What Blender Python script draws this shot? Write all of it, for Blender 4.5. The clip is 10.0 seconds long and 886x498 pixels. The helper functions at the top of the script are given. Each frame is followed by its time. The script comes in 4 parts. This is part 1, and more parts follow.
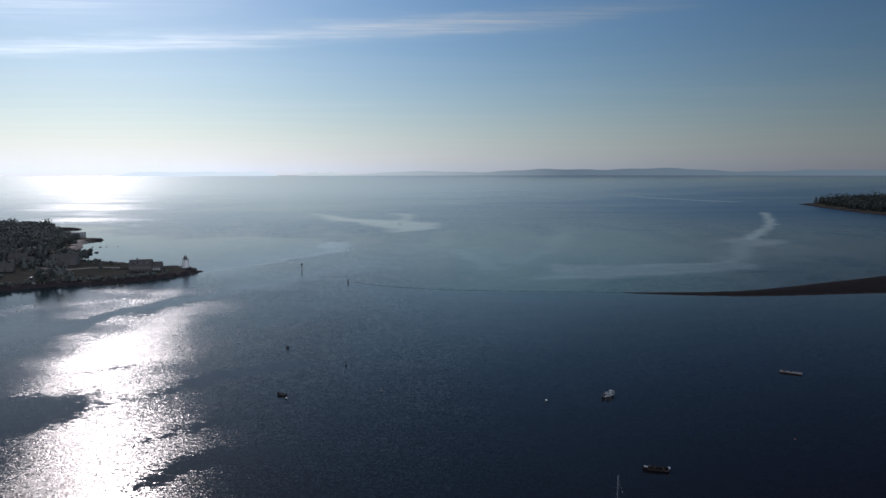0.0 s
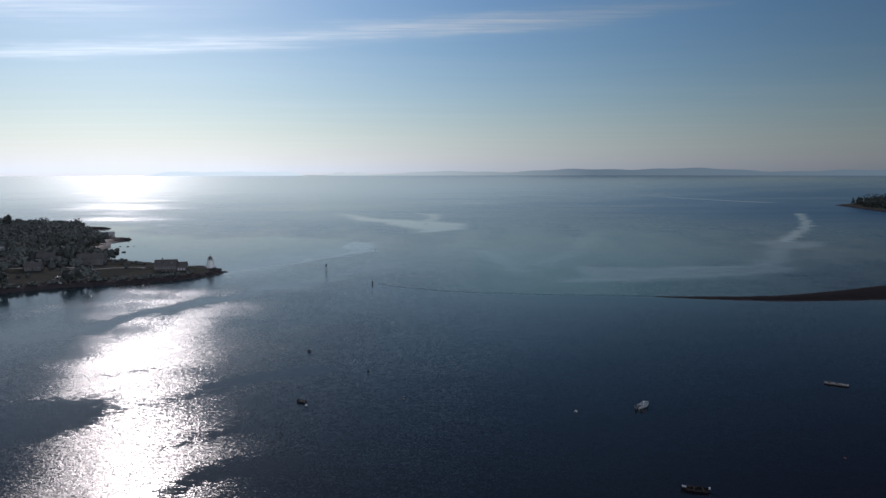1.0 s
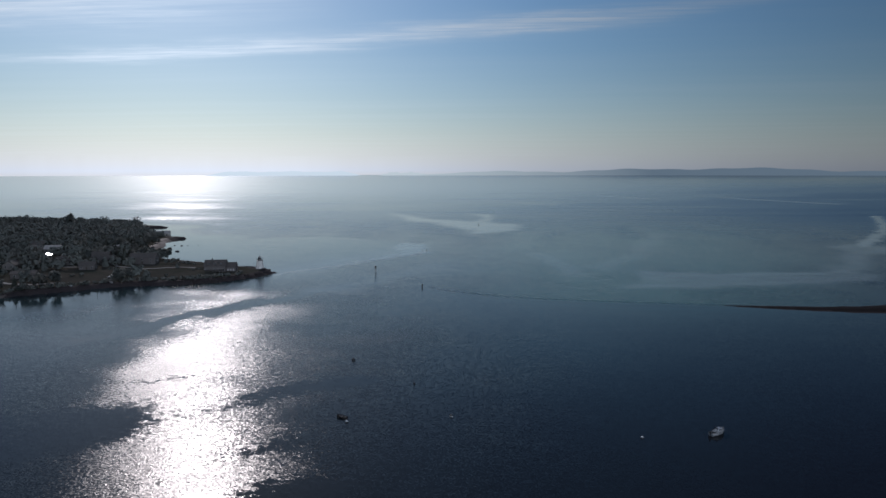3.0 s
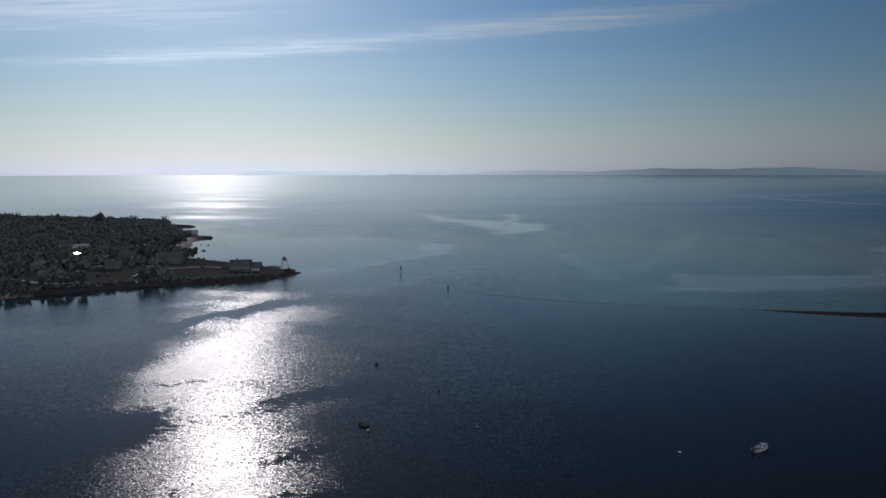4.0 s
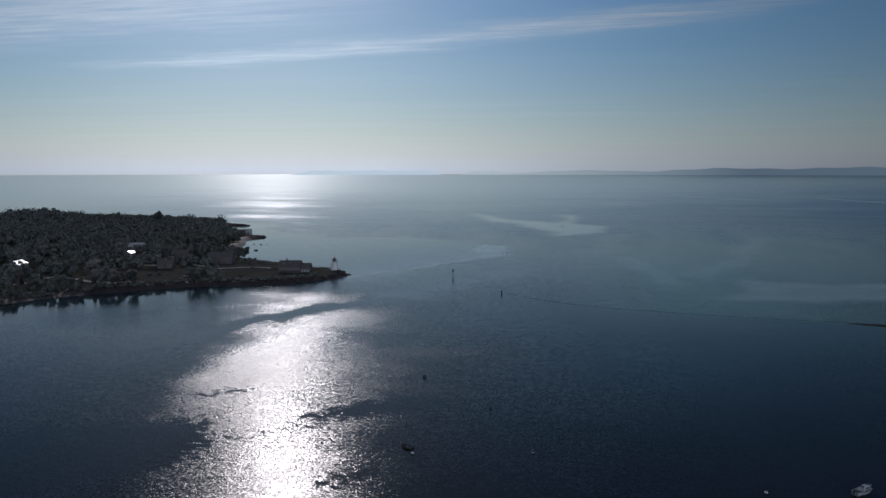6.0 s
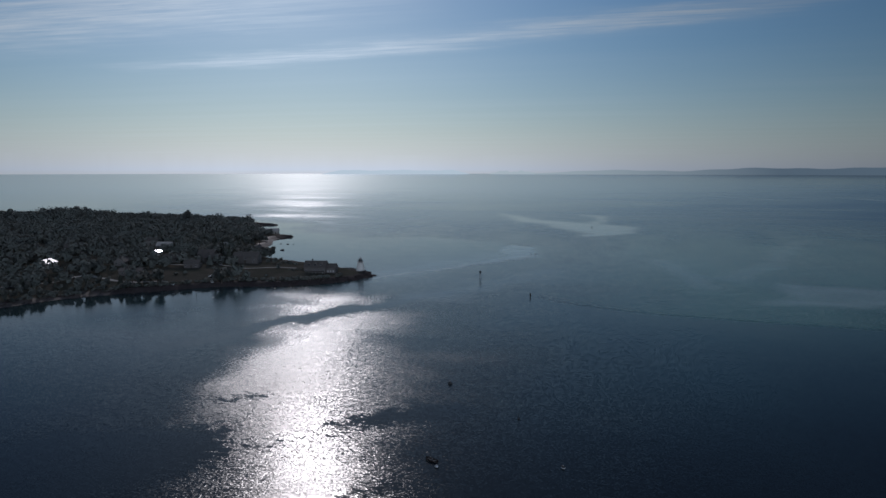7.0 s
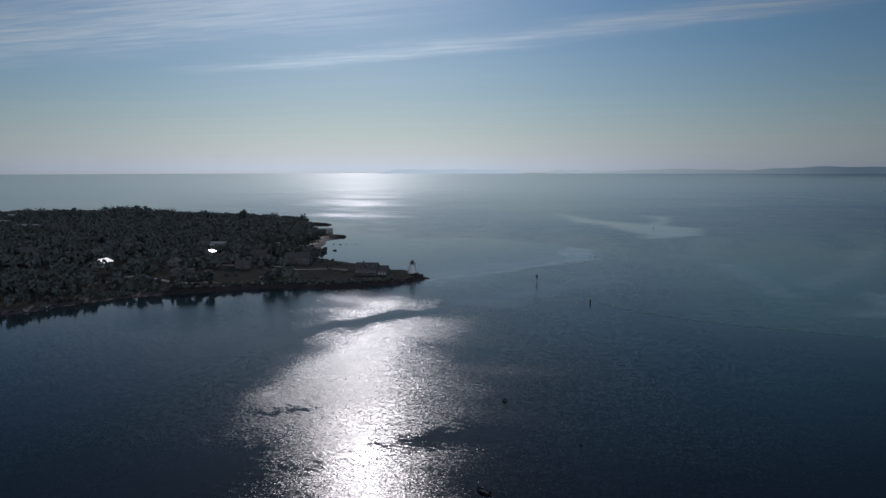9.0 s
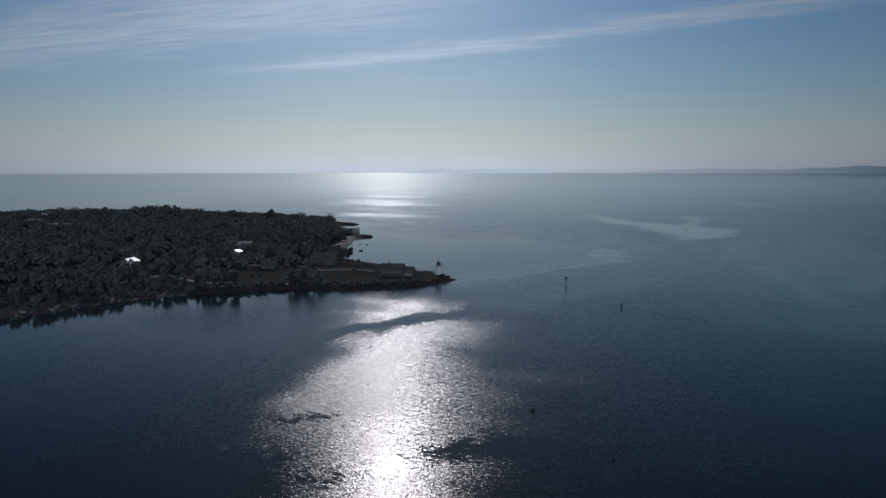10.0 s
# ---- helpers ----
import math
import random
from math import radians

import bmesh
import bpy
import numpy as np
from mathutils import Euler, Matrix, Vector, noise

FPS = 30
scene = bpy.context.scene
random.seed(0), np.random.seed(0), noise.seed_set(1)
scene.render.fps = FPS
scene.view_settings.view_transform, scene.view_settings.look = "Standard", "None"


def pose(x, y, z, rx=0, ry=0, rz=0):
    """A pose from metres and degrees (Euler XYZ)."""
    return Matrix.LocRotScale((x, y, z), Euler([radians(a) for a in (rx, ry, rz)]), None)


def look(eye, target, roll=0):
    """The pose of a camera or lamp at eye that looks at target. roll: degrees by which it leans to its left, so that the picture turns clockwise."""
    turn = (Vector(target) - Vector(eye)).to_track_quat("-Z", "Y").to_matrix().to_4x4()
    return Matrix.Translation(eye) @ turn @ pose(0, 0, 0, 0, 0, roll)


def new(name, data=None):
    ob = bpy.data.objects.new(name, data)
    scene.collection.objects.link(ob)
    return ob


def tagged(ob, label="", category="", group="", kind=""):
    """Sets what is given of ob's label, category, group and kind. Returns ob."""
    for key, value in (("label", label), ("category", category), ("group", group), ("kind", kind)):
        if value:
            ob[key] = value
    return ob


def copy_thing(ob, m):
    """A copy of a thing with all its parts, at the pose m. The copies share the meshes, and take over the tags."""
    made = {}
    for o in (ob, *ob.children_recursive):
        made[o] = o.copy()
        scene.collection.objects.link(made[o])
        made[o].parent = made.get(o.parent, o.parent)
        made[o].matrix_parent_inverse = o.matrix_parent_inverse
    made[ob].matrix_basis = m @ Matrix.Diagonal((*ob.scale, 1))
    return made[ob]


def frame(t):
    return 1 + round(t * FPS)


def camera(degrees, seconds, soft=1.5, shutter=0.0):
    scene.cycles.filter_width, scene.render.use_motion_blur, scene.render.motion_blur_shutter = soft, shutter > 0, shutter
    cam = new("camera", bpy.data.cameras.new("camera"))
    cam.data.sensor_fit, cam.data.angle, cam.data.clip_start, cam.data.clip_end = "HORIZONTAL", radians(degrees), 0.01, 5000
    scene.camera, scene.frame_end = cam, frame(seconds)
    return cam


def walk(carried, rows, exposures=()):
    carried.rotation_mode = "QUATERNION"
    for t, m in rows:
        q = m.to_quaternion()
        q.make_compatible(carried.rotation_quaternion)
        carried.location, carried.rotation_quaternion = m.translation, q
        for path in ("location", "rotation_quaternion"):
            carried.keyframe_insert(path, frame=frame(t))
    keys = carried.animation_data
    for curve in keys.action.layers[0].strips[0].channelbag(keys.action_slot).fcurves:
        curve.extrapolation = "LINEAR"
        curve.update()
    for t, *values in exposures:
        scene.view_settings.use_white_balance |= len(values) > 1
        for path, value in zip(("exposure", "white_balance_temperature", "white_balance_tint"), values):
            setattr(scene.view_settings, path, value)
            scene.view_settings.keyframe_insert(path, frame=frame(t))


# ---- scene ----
cam = camera(65.3, 10.0)
PATH = [
    (0, (3.133, -4.886, 71.897), (3.167, -2.899, 71.671), -0.1),
    (0.5, (3.305, -0.53, 71.892), (3.301, 1.457, 71.666), -0.1),
    (1, (3.48, 3.811, 71.862), (3.438, 5.797, 71.636), -0.1),
    (1.5, (3.637, 8.099, 71.809), (3.557, 10.084, 71.583), -0.1),
    (2, (3.688, 12.376, 71.741), (3.57, 14.36, 71.514), -0.1),
    (2.5, (3.602, 16.67, 71.678), (3.445, 18.651, 71.452), -0.1),
    (4, (2.704, 29.651, 71.379), (2.432, 31.619, 71.152), -0.1),
    (4.5, (2.257, 34.021, 71.3), (1.946, 35.983, 71.074), -0.1),
    (5, (1.721, 38.334, 71.228), (1.372, 40.29, 71.002), -0.1),
    (5.5, (1.098, 42.56, 71.187), (0.711, 44.509, 70.96), -0.1),
    (7, (-1.2, 54.939, 71.206), (-1.703, 56.861, 70.977), -0.0),
    (7.5, (-2.194, 59.043, 71.211), (-2.735, 60.955, 70.981), -0.1),
    (8, (-3.277, 63.144, 71.21), (-3.856, 65.044, 70.98), -0.1),
    (8.5, (-4.425, 67.22, 71.203), (-5.042, 69.108, 70.973), -0.1),
    (9, (-5.589, 71.237, 71.216), (-6.243, 73.113, 70.985), -0.1),
    (9.5, (-6.678, 75.162, 71.19), (-7.369, 77.024, 70.959), -0.0),
    (10, (-7.773, 79.044, 71.176), (-8.502, 80.892, 70.944), -0.1),
]
walk(cam, [(t, look(eye, target, roll)) for t, eye, target, roll in PATH],
     exposures=[(0, 0.24, 5400, 8), (5, -0.18, 5250, 6), (10, -0.46, 5150, 5)])

# ---- world, sun, exposure ----
SUN_AZ, SUN_EL = radians(-26.1), radians(27)
world = bpy.data.worlds.new("sky")
scene.world = world
world.use_nodes = True
wn = world.node_tree
wn.nodes.clear()


def wnode(kind, **values):
    n = wn.nodes.new(kind)
    for k, v in values.items():
        n.inputs[int(k[1:])].default_value = v
    return n


def wmath(op, a, b=None, c=None, clamp=False):
    n = wn.nodes.new("ShaderNodeMath")
    n.operation, n.use_clamp = op, clamp
    for i, v in enumerate((a, b, c)):
        if v is None:
            continue
        if isinstance(v, (int, float)):
            n.inputs[i].default_value = v
        else:
            wn.links.new(v, n.inputs[i])
    return n.outputs[0]


def wmix(fac, a, b):
    n = wn.nodes.new("ShaderNodeMix")
    n.data_type = "RGBA"
    for sock, v in ((n.inputs[0], fac), (n.inputs[6], a), (n.inputs[7], b)):
        if isinstance(v, (int, float)) or isinstance(v, tuple):
            sock.default_value = v
        else:
            wn.links.new(v, sock)
    return n.outputs[2]


sky = wn.nodes.new("ShaderNodeTexSky")
sky.sky_type = "NISHITA"
sky.sun_disc = False
sky.sun_elevation, sky.sun_rotation = SUN_EL, SUN_AZ % (2 * math.pi)
sky.altitude, sky.air_density, sky.dust_density, sky.ozone_density = 0, 1.0, 0.32, 1.2
direction = wn.nodes.new("ShaderNodeTexCoord").outputs["Generated"]
sep = wn.nodes.new("ShaderNodeSeparateXYZ")
wn.links.new(direction, sep.inputs[0])
up = wmath("MAXIMUM", sep.outputs[2], 0.02)
cu, cv = wmath("DIVIDE", sep.outputs[0], up), wmath("DIVIDE", sep.outputs[1], up)
plane = wn.nodes.new("ShaderNodeCombineXYZ")
wn.links.new(cu, plane.inputs[0])
wn.links.new(cv, plane.inputs[1])


def cloud_noise(scale, stretch, turn, detail=5.0, rough=0.6):
    m = wn.nodes.new("ShaderNodeMapping")
    m.inputs["Rotation"].default_value = (0, 0, turn)
    m.inputs["Scale"].default_value = stretch
    wn.links.new(plane.outputs[0], m.inputs[0])
    n = wn.nodes.new("ShaderNodeTexNoise")
    n.inputs["Scale"].default_value = scale
    n.inputs["Detail"].default_value = detail
    n.inputs["Roughness"].default_value = rough
    wn.links.new(m.outputs[0], n.inputs["Vector"])
    return n.outputs["Fac"]


def streak(c0, c1, c2, width, u0, u1, soft, strength):
    """A cirrus band v = c0 + c1 u + c2 u^2 on the cloud plane, between u0 and u1."""
    wob = wmath("MULTIPLY", wmath("SUBTRACT", cloud_noise(0.9, (1, 1.6, 1), 0.3), 0.5), 1.0)
    line = wmath("ADD", wmath("MULTIPLY", wmath("MULTIPLY", cu, cu), c2), wmath("MULTIPLY_ADD", cu, c1, c0))
    d = wmath("DIVIDE", wmath("ADD", wmath("SUBTRACT", cv, line), wob), width)
    g = wmath("POWER", 2.718, wmath("MULTIPLY", wmath("MULTIPLY", d, d), -1.0))
    a = wmath("DIVIDE", wmath("SUBTRACT", cu, u0), soft, clamp=True)
    b = wmath("DIVIDE", wmath("SUBTRACT", u1, cu), soft, clamp=True)
    grain = wmath("MULTIPLY_ADD", cloud_noise(2.6, (0.45, 3.4, 1), 0.4, 7.0, 0.66), 2.4, -0.6, clamp=True)
    return wmath("MULTIPLY", wmath("MULTIPLY", wmath("MULTIPLY", g, a), b), wmath("MULTIPLY", grain, strength))


veil = wmath("MULTIPLY", wmath("MULTIPLY_ADD", cloud_noise(0.35, (0.35, 2.2, 1), 0.15), 2.4, -1.0, clamp=True), 0.09)
cirrus = wmath("ADD", streak(4.98, -0.37, -0.03, 0.27, -5.2, 1.9, 1.6, 0.85),
               streak(3.55, -0.09, 0.0, 0.72, -8.0, -1.0, 1.6, 0.95))
cover = wmath("MINIMUM", wmath("ADD", cirrus, veil), 0.85)
haze = wmath("POWER", wmath("SUBTRACT", 1.0, wmath("ABSOLUTE", sep.outputs[2])), 15.0)
grey = wn.nodes.new("ShaderNodeRGBToBW")
wn.links.new(sky.outputs[0], grey.inputs[0])
pale = wn.nodes.new("ShaderNodeCombineColor")
wn.links.new(wmath("MULTIPLY", grey.outputs[0], 1.01), pale.inputs[0])
wn.links.new(wmath("MULTIPLY", grey.outputs[0], 0.995), pale.inputs[1])
wn.links.new(wmath("MULTIPLY", grey.outputs[0], 1.035), pale.inputs[2])
bright = wn.nodes.new("ShaderNodeCombineColor")
for i in range(3):
    wn.links.new(wmath("MULTIPLY", grey.outputs[0], (1.55, 1.5, 1.45)[i]), bright.inputs[i])
# brighter towards the sun, as thin haze scatters light forward
to_sun = wn.nodes.new("ShaderNodeVectorMath")
to_sun.operation = "DOT_PRODUCT"
to_sun.inputs[1].default_value = (math.sin(SUN_AZ) * math.cos(SUN_EL), math.cos(SUN_AZ) * math.cos(SUN_EL), math.sin(SUN_EL))
wn.links.new(direction, to_sun.inputs[0])
forward = wmath("MULTIPLY_ADD", wmath("POWER", 2.718, wmath("MULTIPLY_ADD", to_sun.outputs["Value"], 2.7, -2.7)), 0.70, 0.26)
zenith = wmath("MULTIPLY_ADD", wmath("MULTIPLY_ADD", sep.outputs[2], 2.0, -0.5, clamp=True), -0.1, 1.0)
# added fill: unseen sky opposite the sun, brightened and greyed to light the land
back_fill = wmath("MAXIMUM", wmath("MULTIPLY", to_sun.outputs["Value"], -8.0), 0.0)
forward = wmath("MULTIPLY", wmath("ADD", forward, back_fill), zenith)
deeper = wn.nodes.new("ShaderNodeHueSaturation")
deeper.inputs["Saturation"].default_value = 1.22
wn.links.new(sky.outputs[0], deeper.inputs["Color"])
hazed = wmix(wmath("MAXIMUM", wmath("MULTIPLY", haze, 0.88), wmath("MULTIPLY", back_fill, 0.4, clamp=True)), deeper.outputs[0], pale.outputs[0])
clouded = wmix(cover, hazed, bright.outputs[0])
background = wnode("ShaderNodeBackground")
wn.links.new(wmath("MULTIPLY", forward, 0.058), background.inputs[1])
wn.links.new(clouded, background.inputs[0])
wn.links.new(background.outputs[0], wn.nodes.new("ShaderNodeOutputWorld").inputs[0])

sun_data = bpy.data.lights.new("sun", "SUN")
sun_data.energy, sun_data.angle, sun_data.color = 1.32, radians(0.53), (1.0, 0.79, 0.665)
sun = new("sun", sun_data)
sun.matrix_world = look((0, 0, 300), (-300 * math.sin(SUN_AZ) * math.cos(SUN_EL), -300 * math.cos(SUN_AZ) * math.cos(SUN_EL), 300 - 300 * math.sin(SUN_EL)))


# ---- materials ----
def material(name, color, rough=0.8, metal=0.0, spots=None, scale=1.0, bump=0.0, bump_scale=8.0, per_object=0.0, amount=0.6, spec=0.5, leaf=0.0):
    """A surface with stains at one scale, grain at another, and fine relief."""
    m = bpy.data.materials.new(name)
    m.use_nodes = True
    t = m.node_tree
    b = t.nodes["Principled BSDF"]
    b.inputs["Roughness"].default_value, b.inputs["Metallic"].default_value = rough, metal
    b.inputs["Specular IOR Level"].default_value = spec
    pos = t.nodes.new("ShaderNodeTexCoord").outputs["Object"]

    def noise_at(s, detail=4.0):
        n = t.nodes.new("ShaderNodeTexNoise")
        n.inputs["Scale"].default_value, n.inputs["Detail"].default_value = s, detail
        t.links.new(pos, n.inputs["Vector"])
        return n.outputs["Fac"]

    def mixed(fac, a, c):
        n = t.nodes.new("ShaderNodeMix")
        n.data_type = "RGBA"
        for sock, v in ((n.inputs[0], fac), (n.inputs[6], a), (n.inputs[7], c)):
            if isinstance(v, tuple):
                sock.default_value = v
            else:
                t.links.new(v, sock)
        return n.outputs[2]

    def ramp(fac, lo, hi, top):
        n = t.nodes.new("ShaderNodeMapRange")
        n.inputs["From Min"].default_value, n.inputs["From Max"].default_value, n.inputs["To Max"].default_value = lo, hi, top
        t.links.new(fac, n.inputs["Value"])
        return n.outputs[0]

    base = (*color, 1)
    other = (*(spots or tuple(c * 0.6 for c in color)), 1)
    col = mixed(ramp(noise_at(scale), 0.38, 0.66, amount), base, other)
    fine = mixed(ramp(noise_at(scale * 9, 2.0), 0.35, 0.75, 0.35), col, tuple(c * 0.7 for c in color) + (1,))
    if per_object:
        info = t.nodes.new("ShaderNodeObjectInfo")
        isl = t.nodes.new("ShaderNodeNewGeometry")
        add = t.nodes.new("ShaderNodeMath")
        add.operation = "ADD"
        t.links.new(info.outputs["Random"], add.inputs[0])
        t.links.new(isl.outputs["Random Per Island"], add.inputs[1])
        hsv = t.nodes.new("ShaderNodeHueSaturation")
        t.links.new(fine, hsv.inputs["Color"])
        n = t.nodes.new("ShaderNodeMapRange")
        n.inputs["From Max"].default_value = 2.0
        n.inputs["To Min"].default_value, n.inputs["To Max"].default_value = 1 - per_object, 1 + per_object
        t.links.new(add.outputs[0], n.inputs["Value"])
        t.links.new(n.outputs[0], hsv.inputs["Value"])
        fine = hsv.outputs[0]
    t.links.new(fine, b.inputs["Base Color"])
    if leaf:
        thin = t.nodes.new("ShaderNodeBsdfTranslucent")
        t.links.new(fine, thin.inputs[0])
        both = t.nodes.new("ShaderNodeMixShader")
        both.inputs[0].default_value = leaf
        t.links.new(b.outputs[0], both.inputs[1])
        t.links.new(thin.outputs[0], both.inputs[2])
        t.links.new(both.outputs[0], t.nodes["Material Output"].inputs[0])
    if bump:
        n = t.nodes.new("ShaderNodeBump")
        n.inputs["Strength"].default_value, n.inputs["Distance"].default_value = 1.0, bump
        t.links.new(noise_at(bump_scale, 3.0), n.inputs["Height"])
        t.links.new(n.outputs[0], b.inputs["Normal"])
    return m


GRASS = material("dry_grass", (0.105, 0.095, 0.078), 0.95, spots=(0.06, 0.064, 0.05), scale=0.07, amount=0.9, bump=0.15, bump_scale=1.2, spec=0.0)
ROCK = material("shore_rock", (0.05, 0.042, 0.042), 0.85, spots=(0.026, 0.023, 0.024), scale=0.25, bump=0.25, bump_scale=0.9, spec=0.05)
SHINGLE = material("bar_shingle", (0.020, 0.0155, 0.0145), 0.9, spots=(0.011, 0.009, 0.009), scale=0.12, bump=0.06, bump_scale=2.0, spec=0.05)
SAND = material("beach_sand", (0.105, 0.09, 0.083), 0.7, spots=(0.07, 0.06, 0.055), scale=0.3, spec=0.15)
FOLIAGE = material("broad_leaves", (0.15, 0.165, 0.15), 0.7, spots=(0.165, 0.165, 0.145), scale=0.03, per_object=0.08, spec=0.05, leaf=0.25)
NEEDLES = material("dark_needles", (0.085, 0.095, 0.08), 0.8, spots=(0.09, 0.095, 0.08), scale=0.05, per_object=0.3, spec=0.2, leaf=0.3)
BARK = material("bark", (0.10, 0.08, 0.06), 0.95, scale=2.0)
WHITE = material("white_shingles", (0.52, 0.51, 0.48), 0.7, spots=(0.4, 0.39, 0.36), scale=0.8, bump=0.01, bump_scale=6)
CREAM = material("cream_clapboard", (0.34, 0.32, 0.28), 0.75, spots=(0.28, 0.26, 0.22), scale=0.7)
BROWN = material("brown_shingles", (0.082, 0.074, 0.07), 0.8, spots=(0.06, 0.054, 0.05), scale=0.6)
GREYWALL = material("grey_clapboard", (0.15, 0.14, 0.13), 0.75, scale=0.6)
ASPHALT_ROOF = material("asphalt_shingle_roof", (0.095, 0.083, 0.074), 0.9, spots=(0.06, 0.054, 0.05), scale=0.5, bump=0.02, bump_scale=5)
METAL_ROOF = material("pale_metal_roof", (0.62, 0.64, 0.66), 0.34, metal=0.8, scale=0.4, amount=0.3)
WORN_METAL = material("worn_metal_roof", (0.42, 0.43, 0.44), 0.5, metal=0.7, scale=0.5, amount=0.5)
PALE_ROOF = material("weathered_pale_roof", (0.42, 0.39, 0.36), 0.6, scale=0.4)
BLACK_IRON = material("black_iron", (0.025, 0.025, 0.027), 0.5, metal=0.3, scale=2.0)
DARK_WOOD = material("tarred_timber", (0.045, 0.036, 0.03), 0.9, scale=1.5)
GREY_WOOD = material("weathered_planks", (0.24, 0.23, 0.22), 0.85, spots=(0.15, 0.14, 0.13), scale=1.2, per_object=0.25)
HULL_WHITE = material("white_gelcoat", (0.38, 0.39, 0.40), 0.3, scale=0.8, amount=0.2)
HULL_DARK = material("dark_hull_paint", (0.05, 0.04, 0.035), 0.5, scale=1.2)
VARNISH = material("worn_brown_paint", (0.045, 0.03, 0.025), 0.55, scale=1.5)
BLUE_COVER = material("blue_canvas", (0.05, 0.09, 0.16), 0.85, scale=1.0)
ALUMINIUM = material("aluminium", (0.42, 0.42, 0.43), 0.45, metal=0.9, scale=1.0, amount=0.2)
ORANGE = material("faded_red_plastic", (0.16, 0.06, 0.05), 0.5, scale=1.0)
BUOY_BLACK = material("black_rubber", (0.02, 0.02, 0.022), 0.55, scale=3.0)
GRAVEL = material("gravel", (0.36, 0.34, 0.31), 0.95, spots=(0.26, 0.245, 0.225), scale=0.4)
TRIM = material("grey_window_trim", (0.3, 0.29, 0.28), 0.7, scale=1.0)
GLASS = material("dark_window_glass", (0.02, 0.025, 0.03), 0.06, scale=1.0, amount=0.1)


def make_water():
    m = bpy.data.materials.new("sea_water")
    m.use_nodes = True
    t = m.node_tree
    t.nodes.remove(t.nodes["Principled BSDF"])
    body = t.nodes.new("ShaderNodeBsdfDiffuse")
    gloss = t.nodes.new("ShaderNodeBsdfGlossy")
    gloss.distribution = "BECKMANN"
    fresnel = t.nodes.new("ShaderNodeFresnel")
    fresnel.inputs["IOR"].default_value = 1.33
    pos = t.nodes.new("ShaderNodeNewGeometry").outputs["Position"]

    def attr(name):
        n = t.nodes.new("ShaderNodeAttribute")
        n.attribute_name = name
        return n.outputs["Fac"]

    def op(kind, a, c, e=None, clamp=False):
        n = t.nodes.new("ShaderNodeMath")
        n.operation, n.use_clamp = kind, clamp
        for i, v in enumerate((a, c, e)):
            if v is None:
                continue
            if isinstance(v, (int, float)):
                n.inputs[i].default_value = v
            else:
                t.links.new(v, n.inputs[i])
        return n.outputs[0]

    def noise_at(scale, detail, stretch=(1, 1, 1), turn=0.0):
        mp = t.nodes.new("ShaderNodeMapping")
        mp.inputs["Scale"].default_value, mp.inputs["Rotation"].default_value = stretch, (0, 0, turn)
        t.links.new(pos, mp.inputs[0])
        n = t.nodes.new("ShaderNodeTexNoise")
        n.inputs["Scale"].default_value, n.inputs["Detail"].default_value = scale, detail
        t.links.new(mp.outputs[0], n.inputs["Vector"])
        return n.outputs["Fac"]

    def mix(fac, a, c):
        n = t.nodes.new("ShaderNodeMix")
        n.data_type = "RGBA"
        for sock, v in ((n.inputs[0], fac), (n.inputs[6], a), (n.inputs[7], c)):
            if isinstance(v, tuple):
                sock.default_value = v
            else:
                t.links.new(v, sock)
        return n.outputs[2]

    wind, shoal, pale_band, far, silt_haze, offing = attr("wind"), attr("shoal"), attr("pale_band"), attr("far"), attr("silt_haze"), attr("offing")
    rag = op("SUBTRACT", noise_at(0.5, 7, (0.5, 1.4, 1), 0.45), 0.5)
    still = op("MULTIPLY_ADD", op("ADD", op("SUBTRACT", attr("still"), 0.5), op("MULTIPLY", rag, 2.0)), 1.5, 0.5, clamp=True)
    wind = op("MULTIPLY", wind, op("MULTIPLY_ADD", still, -0.68, 1.0))
    gust = op("MULTIPLY_ADD", noise_at(0.02, 4, (1, 1.8, 1), 0.5), 1.6, -0.3, clamp=True)
    lanes = op("MULTIPLY_ADD", noise_at(0.006, 5, (0.35, 2.6, 1), 0.35), 3.0, -1.1, clamp=True)
    rip = op("MULTIPLY", wind, op("ADD", op("MULTIPLY_ADD", gust, op("MULTIPLY_ADD", far, -0.4, 0.5), op("MULTIPLY_ADD", far, 0.2, 0.7)), op("MULTIPLY", far, op("MULTIPLY_ADD", lanes, 0.16, -0.235))))

    def slope_at(scale, detail, stretch, turn, gain):
        mp = t.nodes.new("ShaderNodeMapping")
        mp.inputs["Scale"].default_value, mp.inputs["Rotation"].default_value = stretch, (0, 0, turn)
        t.links.new(pos, mp.inputs[0])
        n = t.nodes.new("ShaderNodeTexNoise")
        n.inputs["Scale"].default_value, n.inputs["Detail"].default_value = scale, detail
        t.links.new(mp.outputs[0], n.inputs["Vector"])
        c = t.nodes.new("ShaderNodeSeparateColor")
        t.links.new(n.outputs["Color"], c.inputs[0])
        return [op("MULTIPLY", op("SUBTRACT", c.outputs[i], 0.5), gain) for i in (0, 1)]

    # the water's slope: long low swell, wind waves and wavelets
    swell, chop, wavelet = slope_at(0.07, 2.0, (0.6, 1.6, 1), 0.3, 0.012), slope_at(0.5, 3.0, (0.7, 1.4, 1), 0.35, 0.17), slope_at(2.6, 1.5, (0.8, 1.2, 1), 0.2, 0.74)
    xyz = t.nodes.new("ShaderNodeCombineXYZ")
    xyz.inputs[2].default_value = 1.0
    for i in (0, 1):
        s = op("MULTIPLY_ADD", op("ADD", chop[i], wavelet[i]), op("MULTIPLY", rip, op("MULTIPLY_ADD", far, -0.75, 1.0)), swell[i])
